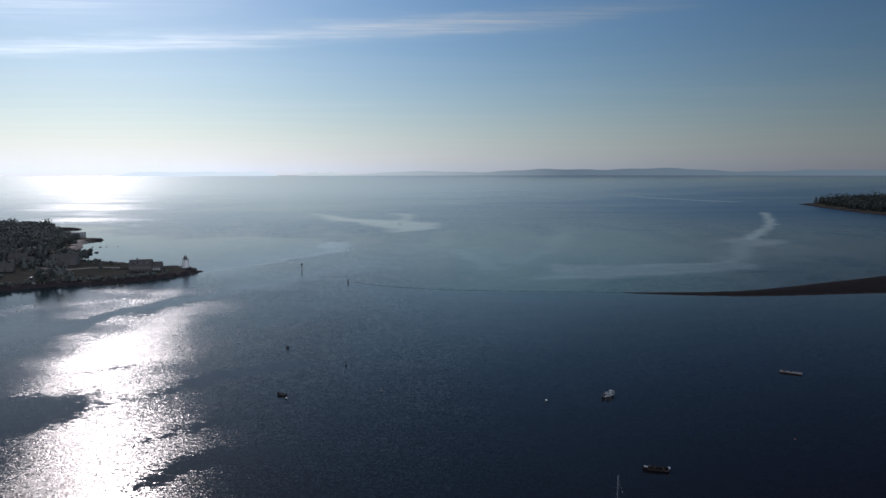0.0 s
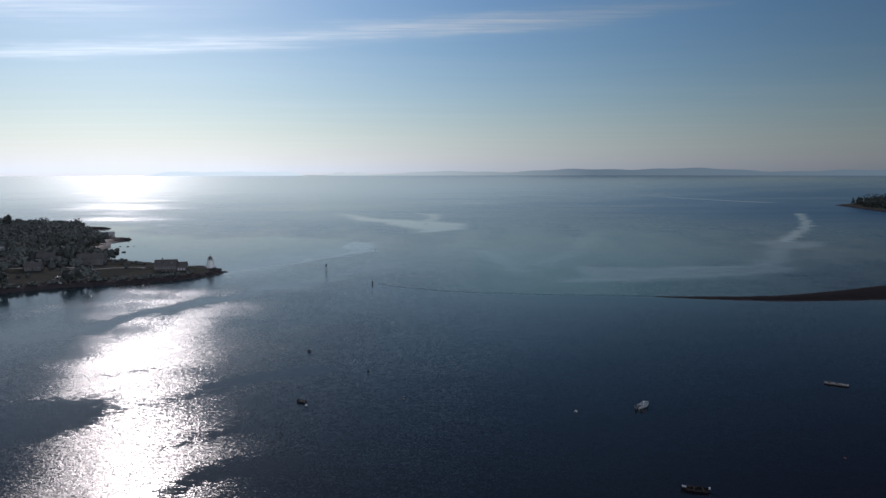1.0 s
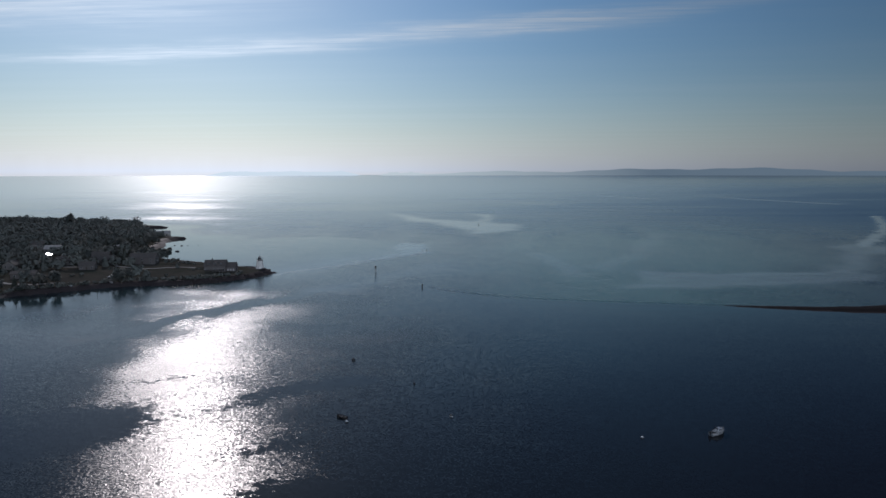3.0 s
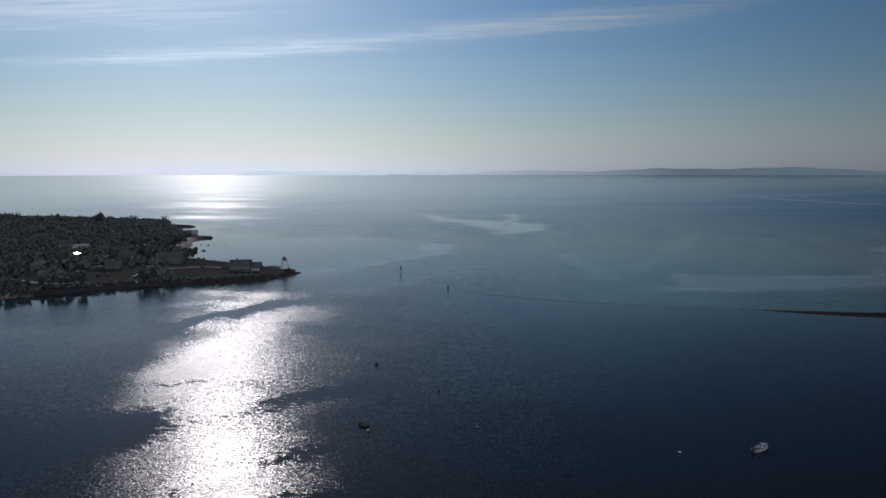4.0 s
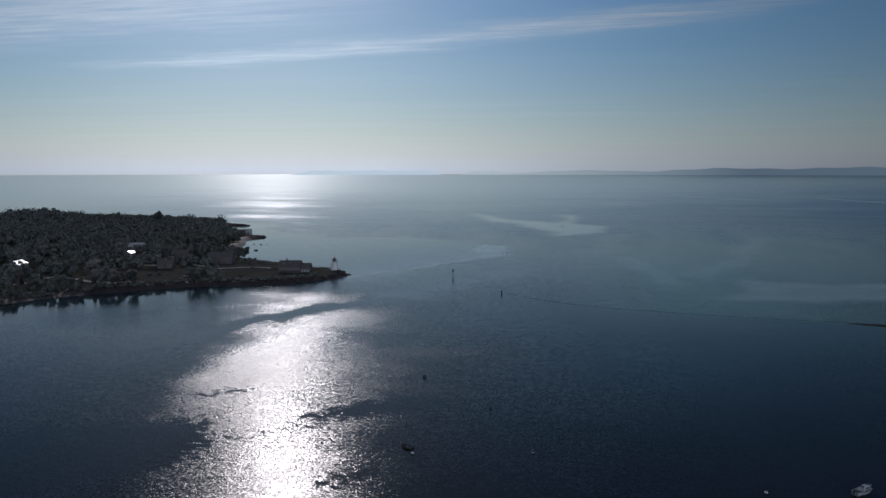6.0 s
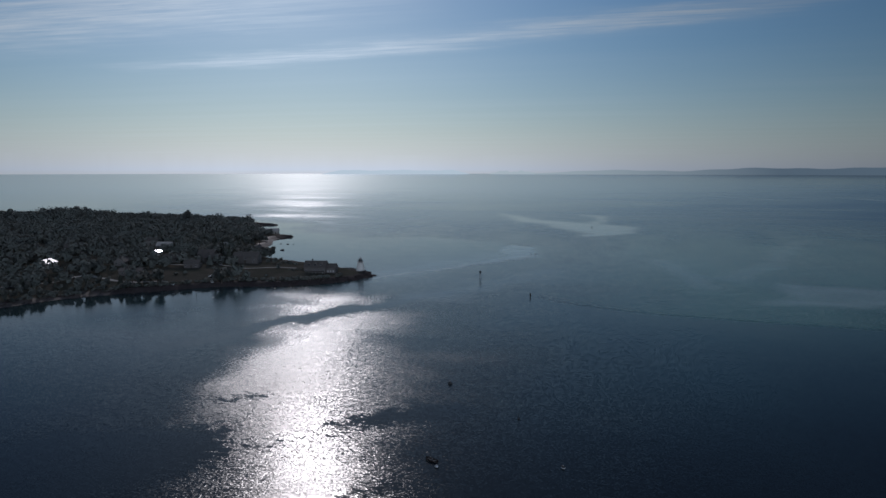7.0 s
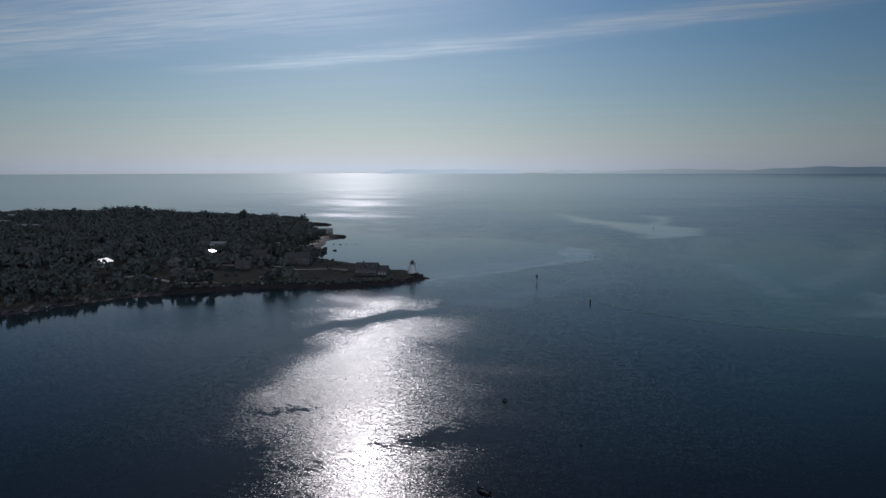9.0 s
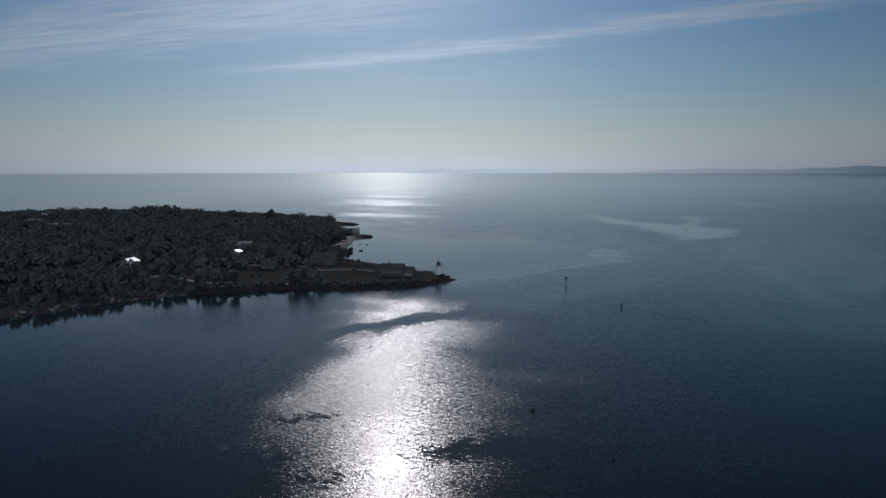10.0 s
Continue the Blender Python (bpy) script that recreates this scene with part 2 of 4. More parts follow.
        t.links.new(s, xyz.inputs[i])
    unit = t.nodes.new("ShaderNodeVectorMath")
    unit.operation = "NORMALIZE"
    t.links.new(xyz.outputs[0], unit.inputs[0])
    for n in (gloss, fresnel):
        t.links.new(unit.outputs[0], n.inputs["Normal"])
    # unseen wavelets, gathered in cat's paws
    paws = op("MULTIPLY_ADD", noise_at(1.3, 4.0, (0.7, 1.1, 1), 0.3), 3.6, -1.3, clamp=True)
    t.links.new(op("MULTIPLY_ADD", op("MULTIPLY", rip, op("MULTIPLY_ADD", paws, 0.16, op("MULTIPLY_ADD", far, 0.06, 0.24))), 1.0, 0.05), gloss.inputs["Roughness"])
    patch = op("MULTIPLY", shoal, op("MULTIPLY_ADD", noise_at(0.012, 5), 1.4, 0.2, clamp=True))
    deep = mix(patch, mix(silt_haze, (0.009, 0.0055, 0.0085, 1), (0.042, 0.078, 0.086, 1)), (0.090, 0.170, 0.138, 1))
    streaky = op("MULTIPLY", pale_band, op("MULTIPLY_ADD", noise_at(0.05, 5, (0.5, 1.6, 1), 0.4), 1.3, 0.3, clamp=True))
    t.links.new(mix(streaky, deep, (0.46, 0.52, 0.52, 1)), body.inputs["Color"])
    # waves hide their own far sides, so that grazing reflection stays below a mirror's
    f = op("POWER", fresnel.outputs[0], 1.22)
    lift = op("MULTIPLY", op("MULTIPLY", f, op("SUBTRACT", 1.0, f)), 1.15)
    share = op("MULTIPLY", f, op("ADD", lift, op("MULTIPLY_ADD", f, op("MULTIPLY", op("MULTIPLY", rip, op("SUBTRACT", 1.0, offing)), -0.4), 0.98)), clamp=True)
    # between the ripples of the open sea lie smooth lanes, which mirror the low sky
    calm = t.nodes.new("ShaderNodeBsdfGlossy")
    calm.inputs["Roughness"].default_value = 0.16
    sheen = t.nodes.new("ShaderNodeMixShader")
    t.links.new(op("MULTIPLY", offing, op("MULTIPLY_ADD", lanes, -0.22, 0.97)), sheen.inputs[0])
    t.links.new(gloss.outputs[0], sheen.inputs[1])
    t.links.new(calm.outputs[0], sheen.inputs[2])
    both = t.nodes.new("ShaderNodeMixShader")
    t.links.new(share, both.inputs[0])
    t.links.new(body.outputs[0], both.inputs[1])
    t.links.new(sheen.outputs[0], both.inputs[2])
    t.links.new(both.outputs[0], t.nodes["Material Output"].inputs[0])
    return m


# ---- plan ----
def poly_distance(x, y, pts, closed=False):
    """Distance from each place to a line through pts."""
    if x.size < 8:
        p = np.array(list(pts) + ([pts[0]] if closed else []), float)
        a, e = p[:-1], p[1:] - p[:-1]
        vx, vy = x.ravel()[:, None] - a[:, 0], y.ravel()[:, None] - a[:, 1]
        u = np.clip((vx * e[:, 0] + vy * e[:, 1]) / (e * e).sum(1), 0, 1)
        return np.hypot(vx - u * e[:, 0], vy - u * e[:, 1]).min(1).reshape(x.shape)
    best = np.full(x.shape, 1e9)
    pts = list(pts) + ([pts[0]] if closed else [])
    for (ax, ay), (bx, by) in zip(pts, pts[1:]):
        dx, dy = bx - ax, by - ay
        u = np.clip(((x - ax) * dx + (y - ay) * dy) / (dx * dx + dy * dy), 0, 1)
        best = np.minimum(best, np.hypot(x - ax - u * dx, y - ay - u * dy))
    return best


def inside(x, y, pts):
    if x.size < 8:
        a = np.array(pts, float)
        b = np.roll(a, -1, 0)
        px, py = x.ravel()[:, None], y.ravel()[:, None]
        rise = np.where(b[:, 1] == a[:, 1], 1.0, b[:, 1] - a[:, 1])
        cross = ((a[:, 1] > py) != (b[:, 1] > py)) & (px < (b[:, 0] - a[:, 0]) * (py - a[:, 1]) / rise + a[:, 0])
        return (cross.sum(1) % 2 == 1).reshape(x.shape)
    hit = np.zeros(x.shape, bool)
    for (ax, ay), (bx, by) in zip(pts, list(pts[1:]) + [pts[0]]):
        if ay != by:
            hit ^= ((ay > y) != (by > y)) & (x < (bx - ax) * (y - ay) / (by - ay) + ax)
    return hit


def signed(x, y, pts):
    """Distance to the outline, positive within it."""
    return poly_distance(x, y, pts, True) * np.where(inside(x, y, pts), 1, -1)


def smooth(a, b, v):
    u = np.clip((v - a) / (b - a), 0, 1)
    return u * u * (3 - 2 * u)


def wave(x, y, size, seed):
    """Soft noise of about that size, between -1 and 1."""
    r = np.random.RandomState(seed)
    out = np.zeros(np.shape(x))
    for k in range(5):
        a, f, p = r.uniform(0, 6.28), (2.1 ** (k * 0.5)) / size * 6.28, r.uniform(0, 6.28)
        out = out + np.sin((x * math.cos(a) + y * math.sin(a)) * f + p + 0.8 * np.sin((y * math.cos(a) - x * math.sin(a)) * f * 0.7)) / (1.4 ** k)
    return out / 2.6


HUB = (0.0, 40.0)
POINT = [(-162, 488), (-164, 477), (-168, 467), (-175, 456), (-184, 446), (-196, 437), (-212, 430), (-231, 426), (-244, 419), (-256, 408),
         (-268, 397), (-281, 386), (-293, 373), (-302, 360), (-308, 345), (-312, 330), (-317, 314), (-326, 296), (-350, 266), (-470, 225), (-620, 215),
         (-1150, 190), (-1250, 560), (-1050, 870), (-800, 905), (-640, 905), (-520, 888), (-458, 868), (-430, 858), (-432, 853), (-452, 848),
         (-438, 815), (-408, 772), (-384, 742), (-358, 727), (-338, 722), (-345, 712), (-346, 690), (-338, 672), (-326, 650), (-322, 625),
         (-319, 600), (-318, 582), (-292, 560), (-264, 543), (-238, 531), (-212, 519), (-192, 508), (-172, 500)]
BAR = [(104, 397), (128, 390), (150, 385), (178, 381), (210, 382), (246, 387), (300, 391), (420, 395), (620, 420), (640, 600), (430, 520), (318, 460),
       (280, 441), (250, 427), (228, 416), (206, 407), (186, 400), (160, 397), (130, 397)]
ISLE = [(742, 1380), (728, 1275), (716, 1180), (706, 1060), (760, 960), (980, 900), (1250, 950), (1400, 1200), (1250, 1450), (980, 1480), (820, 1440)]
FRONT = [(-50, 440), (-36, 428), (-20, 418), (0, 410), (24, 404.5), (55, 400.5), (85, 397.5), (115, 395.5), (140, 394)]


def sea_level(r):
    """The far sea stands a little higher, as the distance is drawn in."""
    s = np.clip((r - 900) / 900, 0, 1)
    return 0.0116 * (np.where(r < 1800, 450 * s * s, r - 1350))


def build_water():
    ang = np.radians(np.concatenate([np.arange(-62, 42, 0.16), np.arange(42, 298, 2.0)]))
    rad = np.concatenate([[4, 12, 25, 40, 55, 70, 85], 100 * 1.012 ** np.arange(0, 70), 230.6 * 1.0042 ** np.arange(0, 250), 657.5 * 1.012 ** np.arange(0, 180)])
    rad = rad[rad < 4930]
    A, R = np.meshgrid(ang, rad)
    x, y = HUB[0] + R * np.sin(A), HUB[1] + R * np.cos(A)
    z = sea_level(R)
    na, nr = len(ang), len(rad)
    co = np.stack([x, y, z], -1).reshape(-1, 3)
    co = np.vstack([co, [[HUB[0], HUB[1], 0]]])
    i, j = np.meshgrid(np.arange(nr - 1), np.arange(na), indexing="ij")
    jn = (j + 1) % na
    quads = np.stack([i * na + j, i * na + jn, (i + 1) * na + jn, (i + 1) * na + j], -1).reshape(-1, 4)
    fan = [(nr * na, (k + 1) % na, k) for k in range(na)]
    me = bpy.data.meshes.new("water")
    me.vertices.add(len(co))
    me.vertices.foreach_set("co", co.ravel())
    loops = np.concatenate([quads.ravel(), np.array(fan).ravel()])
    me.loops.add(len(loops))
    me.loops.foreach_set("vertex_index", loops.astype(np.int32))
    starts = np.concatenate([np.arange(len(quads)) * 4, len(quads) * 4 + np.arange(na) * 3])
    me.polygons.add(len(starts))
    me.polygons.foreach_set("loop_start", starts.astype(np.int32))
    me.update(calc_edges=True)
    me.polygons.foreach_set("use_smooth", np.ones(len(starts), bool))
    x, y = co[:, 0], co[:, 1]
    r = np.hypot(x - HUB[0], y - HUB[1])
    wx, wy = x + 5 * wave(x, y, 60, 3), y + 5 * wave(x, y, 60, 4)
    wx2, wy2 = x + 9 * wave(x, y, 120, 5), y + 9 * wave(x, y, 120, 6)

    # wind: lanes of ripples, calm water off the point and along the shore
    wind = 0.62 + 0.16 * wave(x, y * 0.5, 90, 7) * (1 - smooth(650, 1150, r))
    wind = wind * (1 - 0.62 * smooth(-40, 60, x) * (1 - smooth(380, 420, y)))
    wind = wind * (1 + 0.3 * smooth(-150, -125, x) * (1 - smooth(-50, -25, x)) * smooth(215, 260, y) * (1 - smooth(400, 440, y)))
    wind = wind * (1 - 0.5 * smooth(-140, -185, x) * (1 - smooth(300, 340, y)))
    land = signed(x, y, POINT)
    lee = smooth(-75, -12, land) * smooth(-205, -250, x)
    wind = wind * (1 - 0.88 * lee)
    channel = smooth(430, 520, y - 0.25 * x) * (1 - smooth(560, 900, r))
    wind = wind * (1 - 0.45 * channel) * (1 - 0.4 * smooth(300, 390, y) * (1 - smooth(430, 500, y)) * smooth(-85, -50, x) * (1 - smooth(40, 110, x)))
    bearing = np.degrees(np.arctan2(x - HUB[0], y - HUB[1]))
    breeze = np.interp(bearing, [-60, -42, -34, -27, -20, -12, 10, 28], [0.3, 0.3, 0.7, 0.84, 0.74, 0.5, 0.8, 1.15])
    open_sea = smooth(800, 1300, r)
    wind = wind * (1 - open_sea) + breeze * (1 - (0.65 - 0.45 * np.exp(-((bearing + 26) / 10) ** 2)) * smooth(1500, 4200, r)) * (1 + 0.15 * wave(x, y * 1.5, 500, 8)) * open_sea
    for line, width, deep in (([(-176, 292), (-160, 328), (-148, 355), (-134, 378), (-118, 410), (-104, 440)], 6.5, 0.92),):
        d = poly_distance(wx, wy, line)
        wind = wind * (1 - deep * np.exp(-(d / (width * (1 + 0.45 * wave(x, y, 22, 9)))) ** 2) * (0.8 + 0.3 * wave(x, y, 9, 10)))
    # patches of still water with ragged rims
    rx, ry = x + 2.4 * wave(x, y, 13, 15) + 1.5 * wave(x, y, 4.5, 18), y + 2.4 * wave(x, y, 13, 16) + 2.0 * wave(x, y, 5.5, 19)
    still = 0.62 * np.exp(-(poly_distance(rx, ry, [(-120, 239), (-115, 243), (-108, 247)]) / 3.5) ** 2)
    still = np.maximum(still, 0.6 * np.exp(-(poly_distance(rx, ry, [(-76, 168), (-68, 182), (-55, 188)]) / 3.0) ** 2))
    still = np.maximum(still, 0.5 * np.exp(-(poly_distance(rx, ry, [(-112, 192), (-98, 205), (-84, 216), (-72, 226)]) / 5.0) ** 2))
    for shape, rim, deep in (([(-150, 205), (-128, 212), (-113, 216), (-106, 217), (-101, 207), (-98, 198), (-102, 190), (-108, 183), (-115, 172), (-130, 160), (-160, 170)], 8.0, 0.88),
                             ([(-84, 228), (-75, 237), (-64, 247), (-45, 255), (-40, 246), (-58, 235), (-71, 227), (-80, 219)], 6.0, 0.74),
                             ([(-70, 143), (-64, 158), (-57, 166), (-44, 171), (-30, 172), (-34, 162), (-54, 156), (-62, 141)], 4.0, 0.85),
                             ([(-66, 186), (-61, 192), (-50, 195), (-58, 187)], 4.0, 0.7)):
        still = np.maximum(still, deep * smooth(-rim, rim, signed(rx, ry, shape)))
    # the flooded bar: shallow, with a sharp ripple front on its harbour side
    front = poly_distance(x, y, FRONT)
    past = y - np.interp(x, [p[0] for p in FRONT], [p[1] for p in FRONT]) - 1.0 * wave(x, y, 14, 11)
    beyond = smooth(-1.5, 1.5, past) * smooth(-56, -40, x) * (x < 900)
    shoal = (beyond + (1 - beyond) * 0.5 * np.exp(-front / 45)) * (1 - smooth(700, 1150, r)) * smooth(-60, 60, x)
    shoal *= 1 - smooth(70, 240, x - 0.3 * (y - 400))
    wind = wind + (beyond * 0.3 * np.exp(-front / 12) - (1 - beyond) * 0.2 * np.exp(-front / 22)) * smooth(-56, -40, x) + 0.8 * np.exp(-((past - 1.2) / 2.2) ** 2) * smooth(-56, -30, x) * (1 - smooth(120, 160, x))
    rip_line = poly_distance(wx, wy, [(-158, 482), (-136, 512), (-114, 548), (-88, 582), (-70, 632)])
    wind = wind + 0.5 * np.exp(-(rip_line / 3.0) ** 2)
    pool = [(-160, 487), (-139, 520), (-117, 558), (-91, 590), (-75, 640), (-82, 680), (-110, 712), (-200, 760), (-310, 700), (-310, 580), (-230, 535)]
    wind = wind * (1 - 0.5 * smooth(-2, 5, signed(wx, wy, pool)))
    # turbid water tint, which also holds the pale haze veil in its colour
    silt_haze = 1 - smooth(-20, 150, x - 0.15 * (y - 200)) * (1 - smooth(385, 430, y))
    silt_haze = silt_haze * (1 - 0.5 * smooth(350, 520, x)) * (0.85 + 0.2 * wave(x, y, 160, 14))
    silt_haze = silt_haze * (0.25 + 0.75 * smooth(190, 400, y - 0.1 * x))
    silt_haze = silt_haze * (1 - 0.4 * lee) * (1 - 0.9 * smooth(20, 210, x))
    # pale, calmer bands and patches drawn out over the water
    pale_band = np.zeros(len(x))
    for line, width, strength in (
            ([(-70, 975), (-30, 940), (8, 905)], 16, 0.3),
            ([(-161, 483), (-137, 514), (-119, 548), (-93, 592), (-74, 620)], 5, 0.55),
            ([(-158, 488), (-128, 556), (-100, 620)], 22, 0.3),
            ([(-98, 420), (-88, 460), (-70, 500), (-52, 540)], 16, 0.16),
            ([(560, 1139), (497, 995), (455, 905), (418, 842), (360, 748), (330, 700)], 7, 0.7),
            ([(26, 619), (41, 557), (50, 500)], 10, 0.2),
            ([(66, 535), (104, 603), (140, 727), (171, 810)], 10, 0.18),
            ([(508, 1768), (586, 1599), (654, 1482)], 12, 0.6),
            ([(-360, 2300), (-330, 1900)], 14, 0.3),
            ([(30, 1500), (90, 1460)], 16, 0.5),
            ([(200, 1900), (330, 1700)], 12, 0.35)):
        d = poly_distance(wx2 if width > 12 else wx, wy2 if width > 12 else wy, line)
        pale_band = np.maximum(pale_band, strength * np.exp(-(d / (width * (1 + 0.4 * wave(x, y, 45, 12)))) ** 3))
    for shape, rim, strength in (
            ([(-197, 1163), (-125, 1046), (-70, 1001), (-42, 986), (-38, 1073), (-56, 1157), (-30, 1139), (-25, 986), (21, 921), (5, 850), (-31, 800), (-45, 800), (-42, 842), (-89, 937), (-140, 1004)], 14, 0.95),
            ([(-107, 693), (-82, 692), (-69, 651), (-73, 616), (-89, 600), (-107, 588), (-92, 628)], 5, 0.75),
            ([(100, 519), (181, 518), (225, 538), (256, 572), (291, 641), (300, 692), (336, 716), (375, 700), (339, 660), (316, 641), (273, 572), (244, 531), (252, 510), (238, 491), (193, 471), (148, 456), (100, 440), (70, 445)], 9, 0.38)):
        pale_band = np.maximum(pale_band, strength * smooth(-rim, rim, signed(wx2, wy2, shape)) * (0.85 + 0.25 * wave(x, y, 35, 17)))
    for name, v in (("silt_haze", silt_haze), ("far", smooth(650, 1150, r)), ("wind", np.clip(wind * (1 - 0.8 * pale_band), 0.03, 2)), ("shoal", shoal), ("pale_band", pale_band), ("still", still), ("offing", smooth(650, 2300, r) * (1 - 0.75 * smooth(-4, 24, bearing)))):
        me.attributes.new(name, "FLOAT", "POINT").data.foreach_set("value", v.astype(np.float32))
    me.materials.append(make_water())
    return tagged(new("water", me), "calm blue harbour water with slick bands and sun glitter", "sea", kind="structure")


build_water()


def point_height(x, y):
    d = signed(x, y, POINT) + 1.2 * wave(x, y, 9, 21) + 0.6 * wave(x, y, 3.5, 22)
    low = smooth(-225, -165, x)
    beach = smooth(-278, -292, x) * smooth(405, 385, y)
    bank = np.where(d < 0, 0.35 * d, (1 - beach) * 2.3 * smooth(0, 3.4, d) + beach * 2.0 * smooth(0, 12, d) + 0.05)
    hill = (2.2 * smooth(6, 40, d) + 5.5 * smooth(40, 220, d)) * (1 - 0.85 * low)
    return np.maximum(bank + hill + 0.25 * wave(x, y, 25, 23) * smooth(2, 20, d), -3.0)


def bar_height(x, y):
    d = signed(x, y, BAR) + 0.5 * wave(x, y, 8, 31)
    return np.where(d < 0, 0.12 * d, 0.95 * smooth(0, 16, d) + 0.12 * wave(x, y, 13, 32) * smooth(0, 8, d)).clip(-2, 4)


def isle_height(x, y):
    d = signed(x, y, ISLE) + 3 * wave(x, y, 40, 41)
    return np.where(d < 0, 0.3 * d, 2.5 * smooth(0, 20, d) + 7 * smooth(30, 220, d)).clip(-3, 20) + sea_level(np.hypot(x - HUB[0], y - HUB[1]))


def build_land(name, pts, height, step, mats, pick, label):
    """A sheet of land on a square grid, cut off a little way out under the water."""
    xs = np.arange(min(p[0] for p in pts) - 12, max(p[0] for p in pts) + 12, step)
    ys = np.arange(min(p[1] for p in pts) - 12, max(p[1] for p in pts) + 12, step)
    X, Y = np.meshgrid(xs, ys)
    keep = signed(X, Y, pts) > -9
    full = keep[:-1, :-1] & keep[1:, :-1] & keep[:-1, 1:] & keep[1:, 1:]
    Z = height(X, Y)
    used = np.zeros(keep.shape, bool)
    for a in (0, 1):
        for c in (0, 1):
            used[a:a + full.shape[0], c:c + full.shape[1]] |= full
    ids = np.full(keep.shape, -1)
    ids[used] = np.arange(used.sum())
    q = np.stack([ids[:-1, :-1], ids[:-1, 1:], ids[1:, 1:], ids[1:, :-1]], -1)[full]
    me = bpy.data.meshes.new(name)
    me.from_pydata(np.stack([X[used], Y[used], Z[used]], -1).tolist(), [], q.tolist())
    for m in mats:
        me.materials.append(m)
    cx, cy = X[:-1, :-1][full] + step / 2, Y[:-1, :-1][full] + step / 2
    me.polygons.foreach_set("material_index", pick(cx, cy, signed(cx, cy, pts)).astype(np.int32))
    me.polygons.foreach_set("use_smooth", np.ones(len(q), bool))
    return tagged(new(name, me), label, "land", kind="structure")


def point_cover(x, y, d):
    edge = 7 + 3 * wave(x, y, 30, 51)
    c = np.where(d < edge, 1, 0)
    sandy = ((x < -285) & (x > -345) & (y < 400) | (x < -262) & (y > 545) & (y < 700)) & (d < 8 + 2 * wave(x, y, 20, 52))
    return np.where(sandy, 2, c)


build_land("ground", POINT, point_height, 2.5, (GRASS, ROCK, SAND), point_cover, "low grassy headland with dark rocky shore")
build_land("ground", BAR, bar_height, 2.5, (SHINGLE, ROCK), lambda x, y, d: np.where(d < 2.5, 1, 0), "low dark shingle bar bared by the tide")
build_land("ground", ISLE, isle_height, 9.0, (GRASS, ROCK), lambda x, y, d: np.where(d < 12, 1, 0), "wooded low island across the bay")


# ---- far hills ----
# haze is painted into the hills' glowing colour, paler towards the left
def hill_haze_glow(name, near, far, az0, az1):
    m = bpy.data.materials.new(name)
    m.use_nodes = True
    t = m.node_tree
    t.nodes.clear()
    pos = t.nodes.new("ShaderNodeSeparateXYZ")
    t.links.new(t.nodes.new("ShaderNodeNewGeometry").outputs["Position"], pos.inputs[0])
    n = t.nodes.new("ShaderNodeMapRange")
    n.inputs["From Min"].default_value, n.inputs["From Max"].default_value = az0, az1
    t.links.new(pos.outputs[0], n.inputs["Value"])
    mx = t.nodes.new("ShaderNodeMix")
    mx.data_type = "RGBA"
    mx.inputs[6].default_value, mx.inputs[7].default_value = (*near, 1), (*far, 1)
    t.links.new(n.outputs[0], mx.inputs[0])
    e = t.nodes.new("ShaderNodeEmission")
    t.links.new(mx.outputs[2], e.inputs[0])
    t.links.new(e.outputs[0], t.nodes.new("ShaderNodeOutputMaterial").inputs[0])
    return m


def hills(az0, az1, radius, tall, seed, mat, label, rugged=1.0):
    """A long low ridge with a wooded, uneven skyline."""
    bm = bmesh.new()
    n = int((az1 - az0) / 0.06)
    prev = None
    r = np.random.RandomState(seed)
    for k in range(n + 1):
        a = radians(az0 + (az1 - az0) * k / n)
        u = k / n
        env = min(1, u * 7, (1 - u) * 9 + 0.02) ** 0.7
        h = tall * env * (0.74 + rugged * (0.17 * math.sin(u * 17 + seed) + 0.12 * math.sin(u * 41 + seed * 2) + 0.05 * math.sin(u * 130))) + r.uniform(-0.6, 0.6) * env * rugged
        base = float(sea_level(np.array(radius)))
        ring = []
        for dr, z in ((0, -3), (3, 1.5), (60, h * 0.8), (110, h), (220, -5)):
            ring.append(bm.verts.new((HUB[0] + (radius + dr) * math.sin(a), HUB[1] + (radius + dr) * math.cos(a), base + z)))
        if prev:
            for p, q in zip(range(4), range(1, 5)):
                bm.faces.new((prev[p], prev[q], ring[q], ring[p]))
        prev = ring
    me = bpy.data.meshes.new("backdrop")
    bm.to_mesh(me)
    bm.free()
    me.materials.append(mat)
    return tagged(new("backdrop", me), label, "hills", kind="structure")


hills(-7.9, 60, 4600, 48, 2, hill_haze_glow("haze_glow_hills", (0.50, 0.50, 0.46), (0.125, 0.148, 0.165), -620, 900), "long low wooded hills with blue haze in their glowing colour")
hills(-10.8, -7.0, 4640, 26, 9, hill_haze_glow("pale_hills", (0.58, 0.57, 0.52), (0.53, 0.53, 0.49), -1000, -500), "small far hill with pale haze in its glowing colour")
hills(-24.5, -12.5, 4660, 36, 5, hill_haze_glow("faint_hills", (0.72, 0.72, 0.69), (0.64, 0.645, 0.62), -2000, -1000), "faint island hills with bright haze in their glowing colour", 0.35)


# ---- builders ----
def part(name, bm, mat, parent=None, label=""):
    me = bpy.data.meshes.new(name)
    bm.to_mesh(me)
    bm.free()
    me.materials.append(mat)
    ob = new(name, me)
    ob.parent = parent
    return tagged(ob, label)


def thing(name, m, label, category, group=""):
    ob = new(name)
    ob.matrix_world = m
    return tagged(ob, label, category, group)


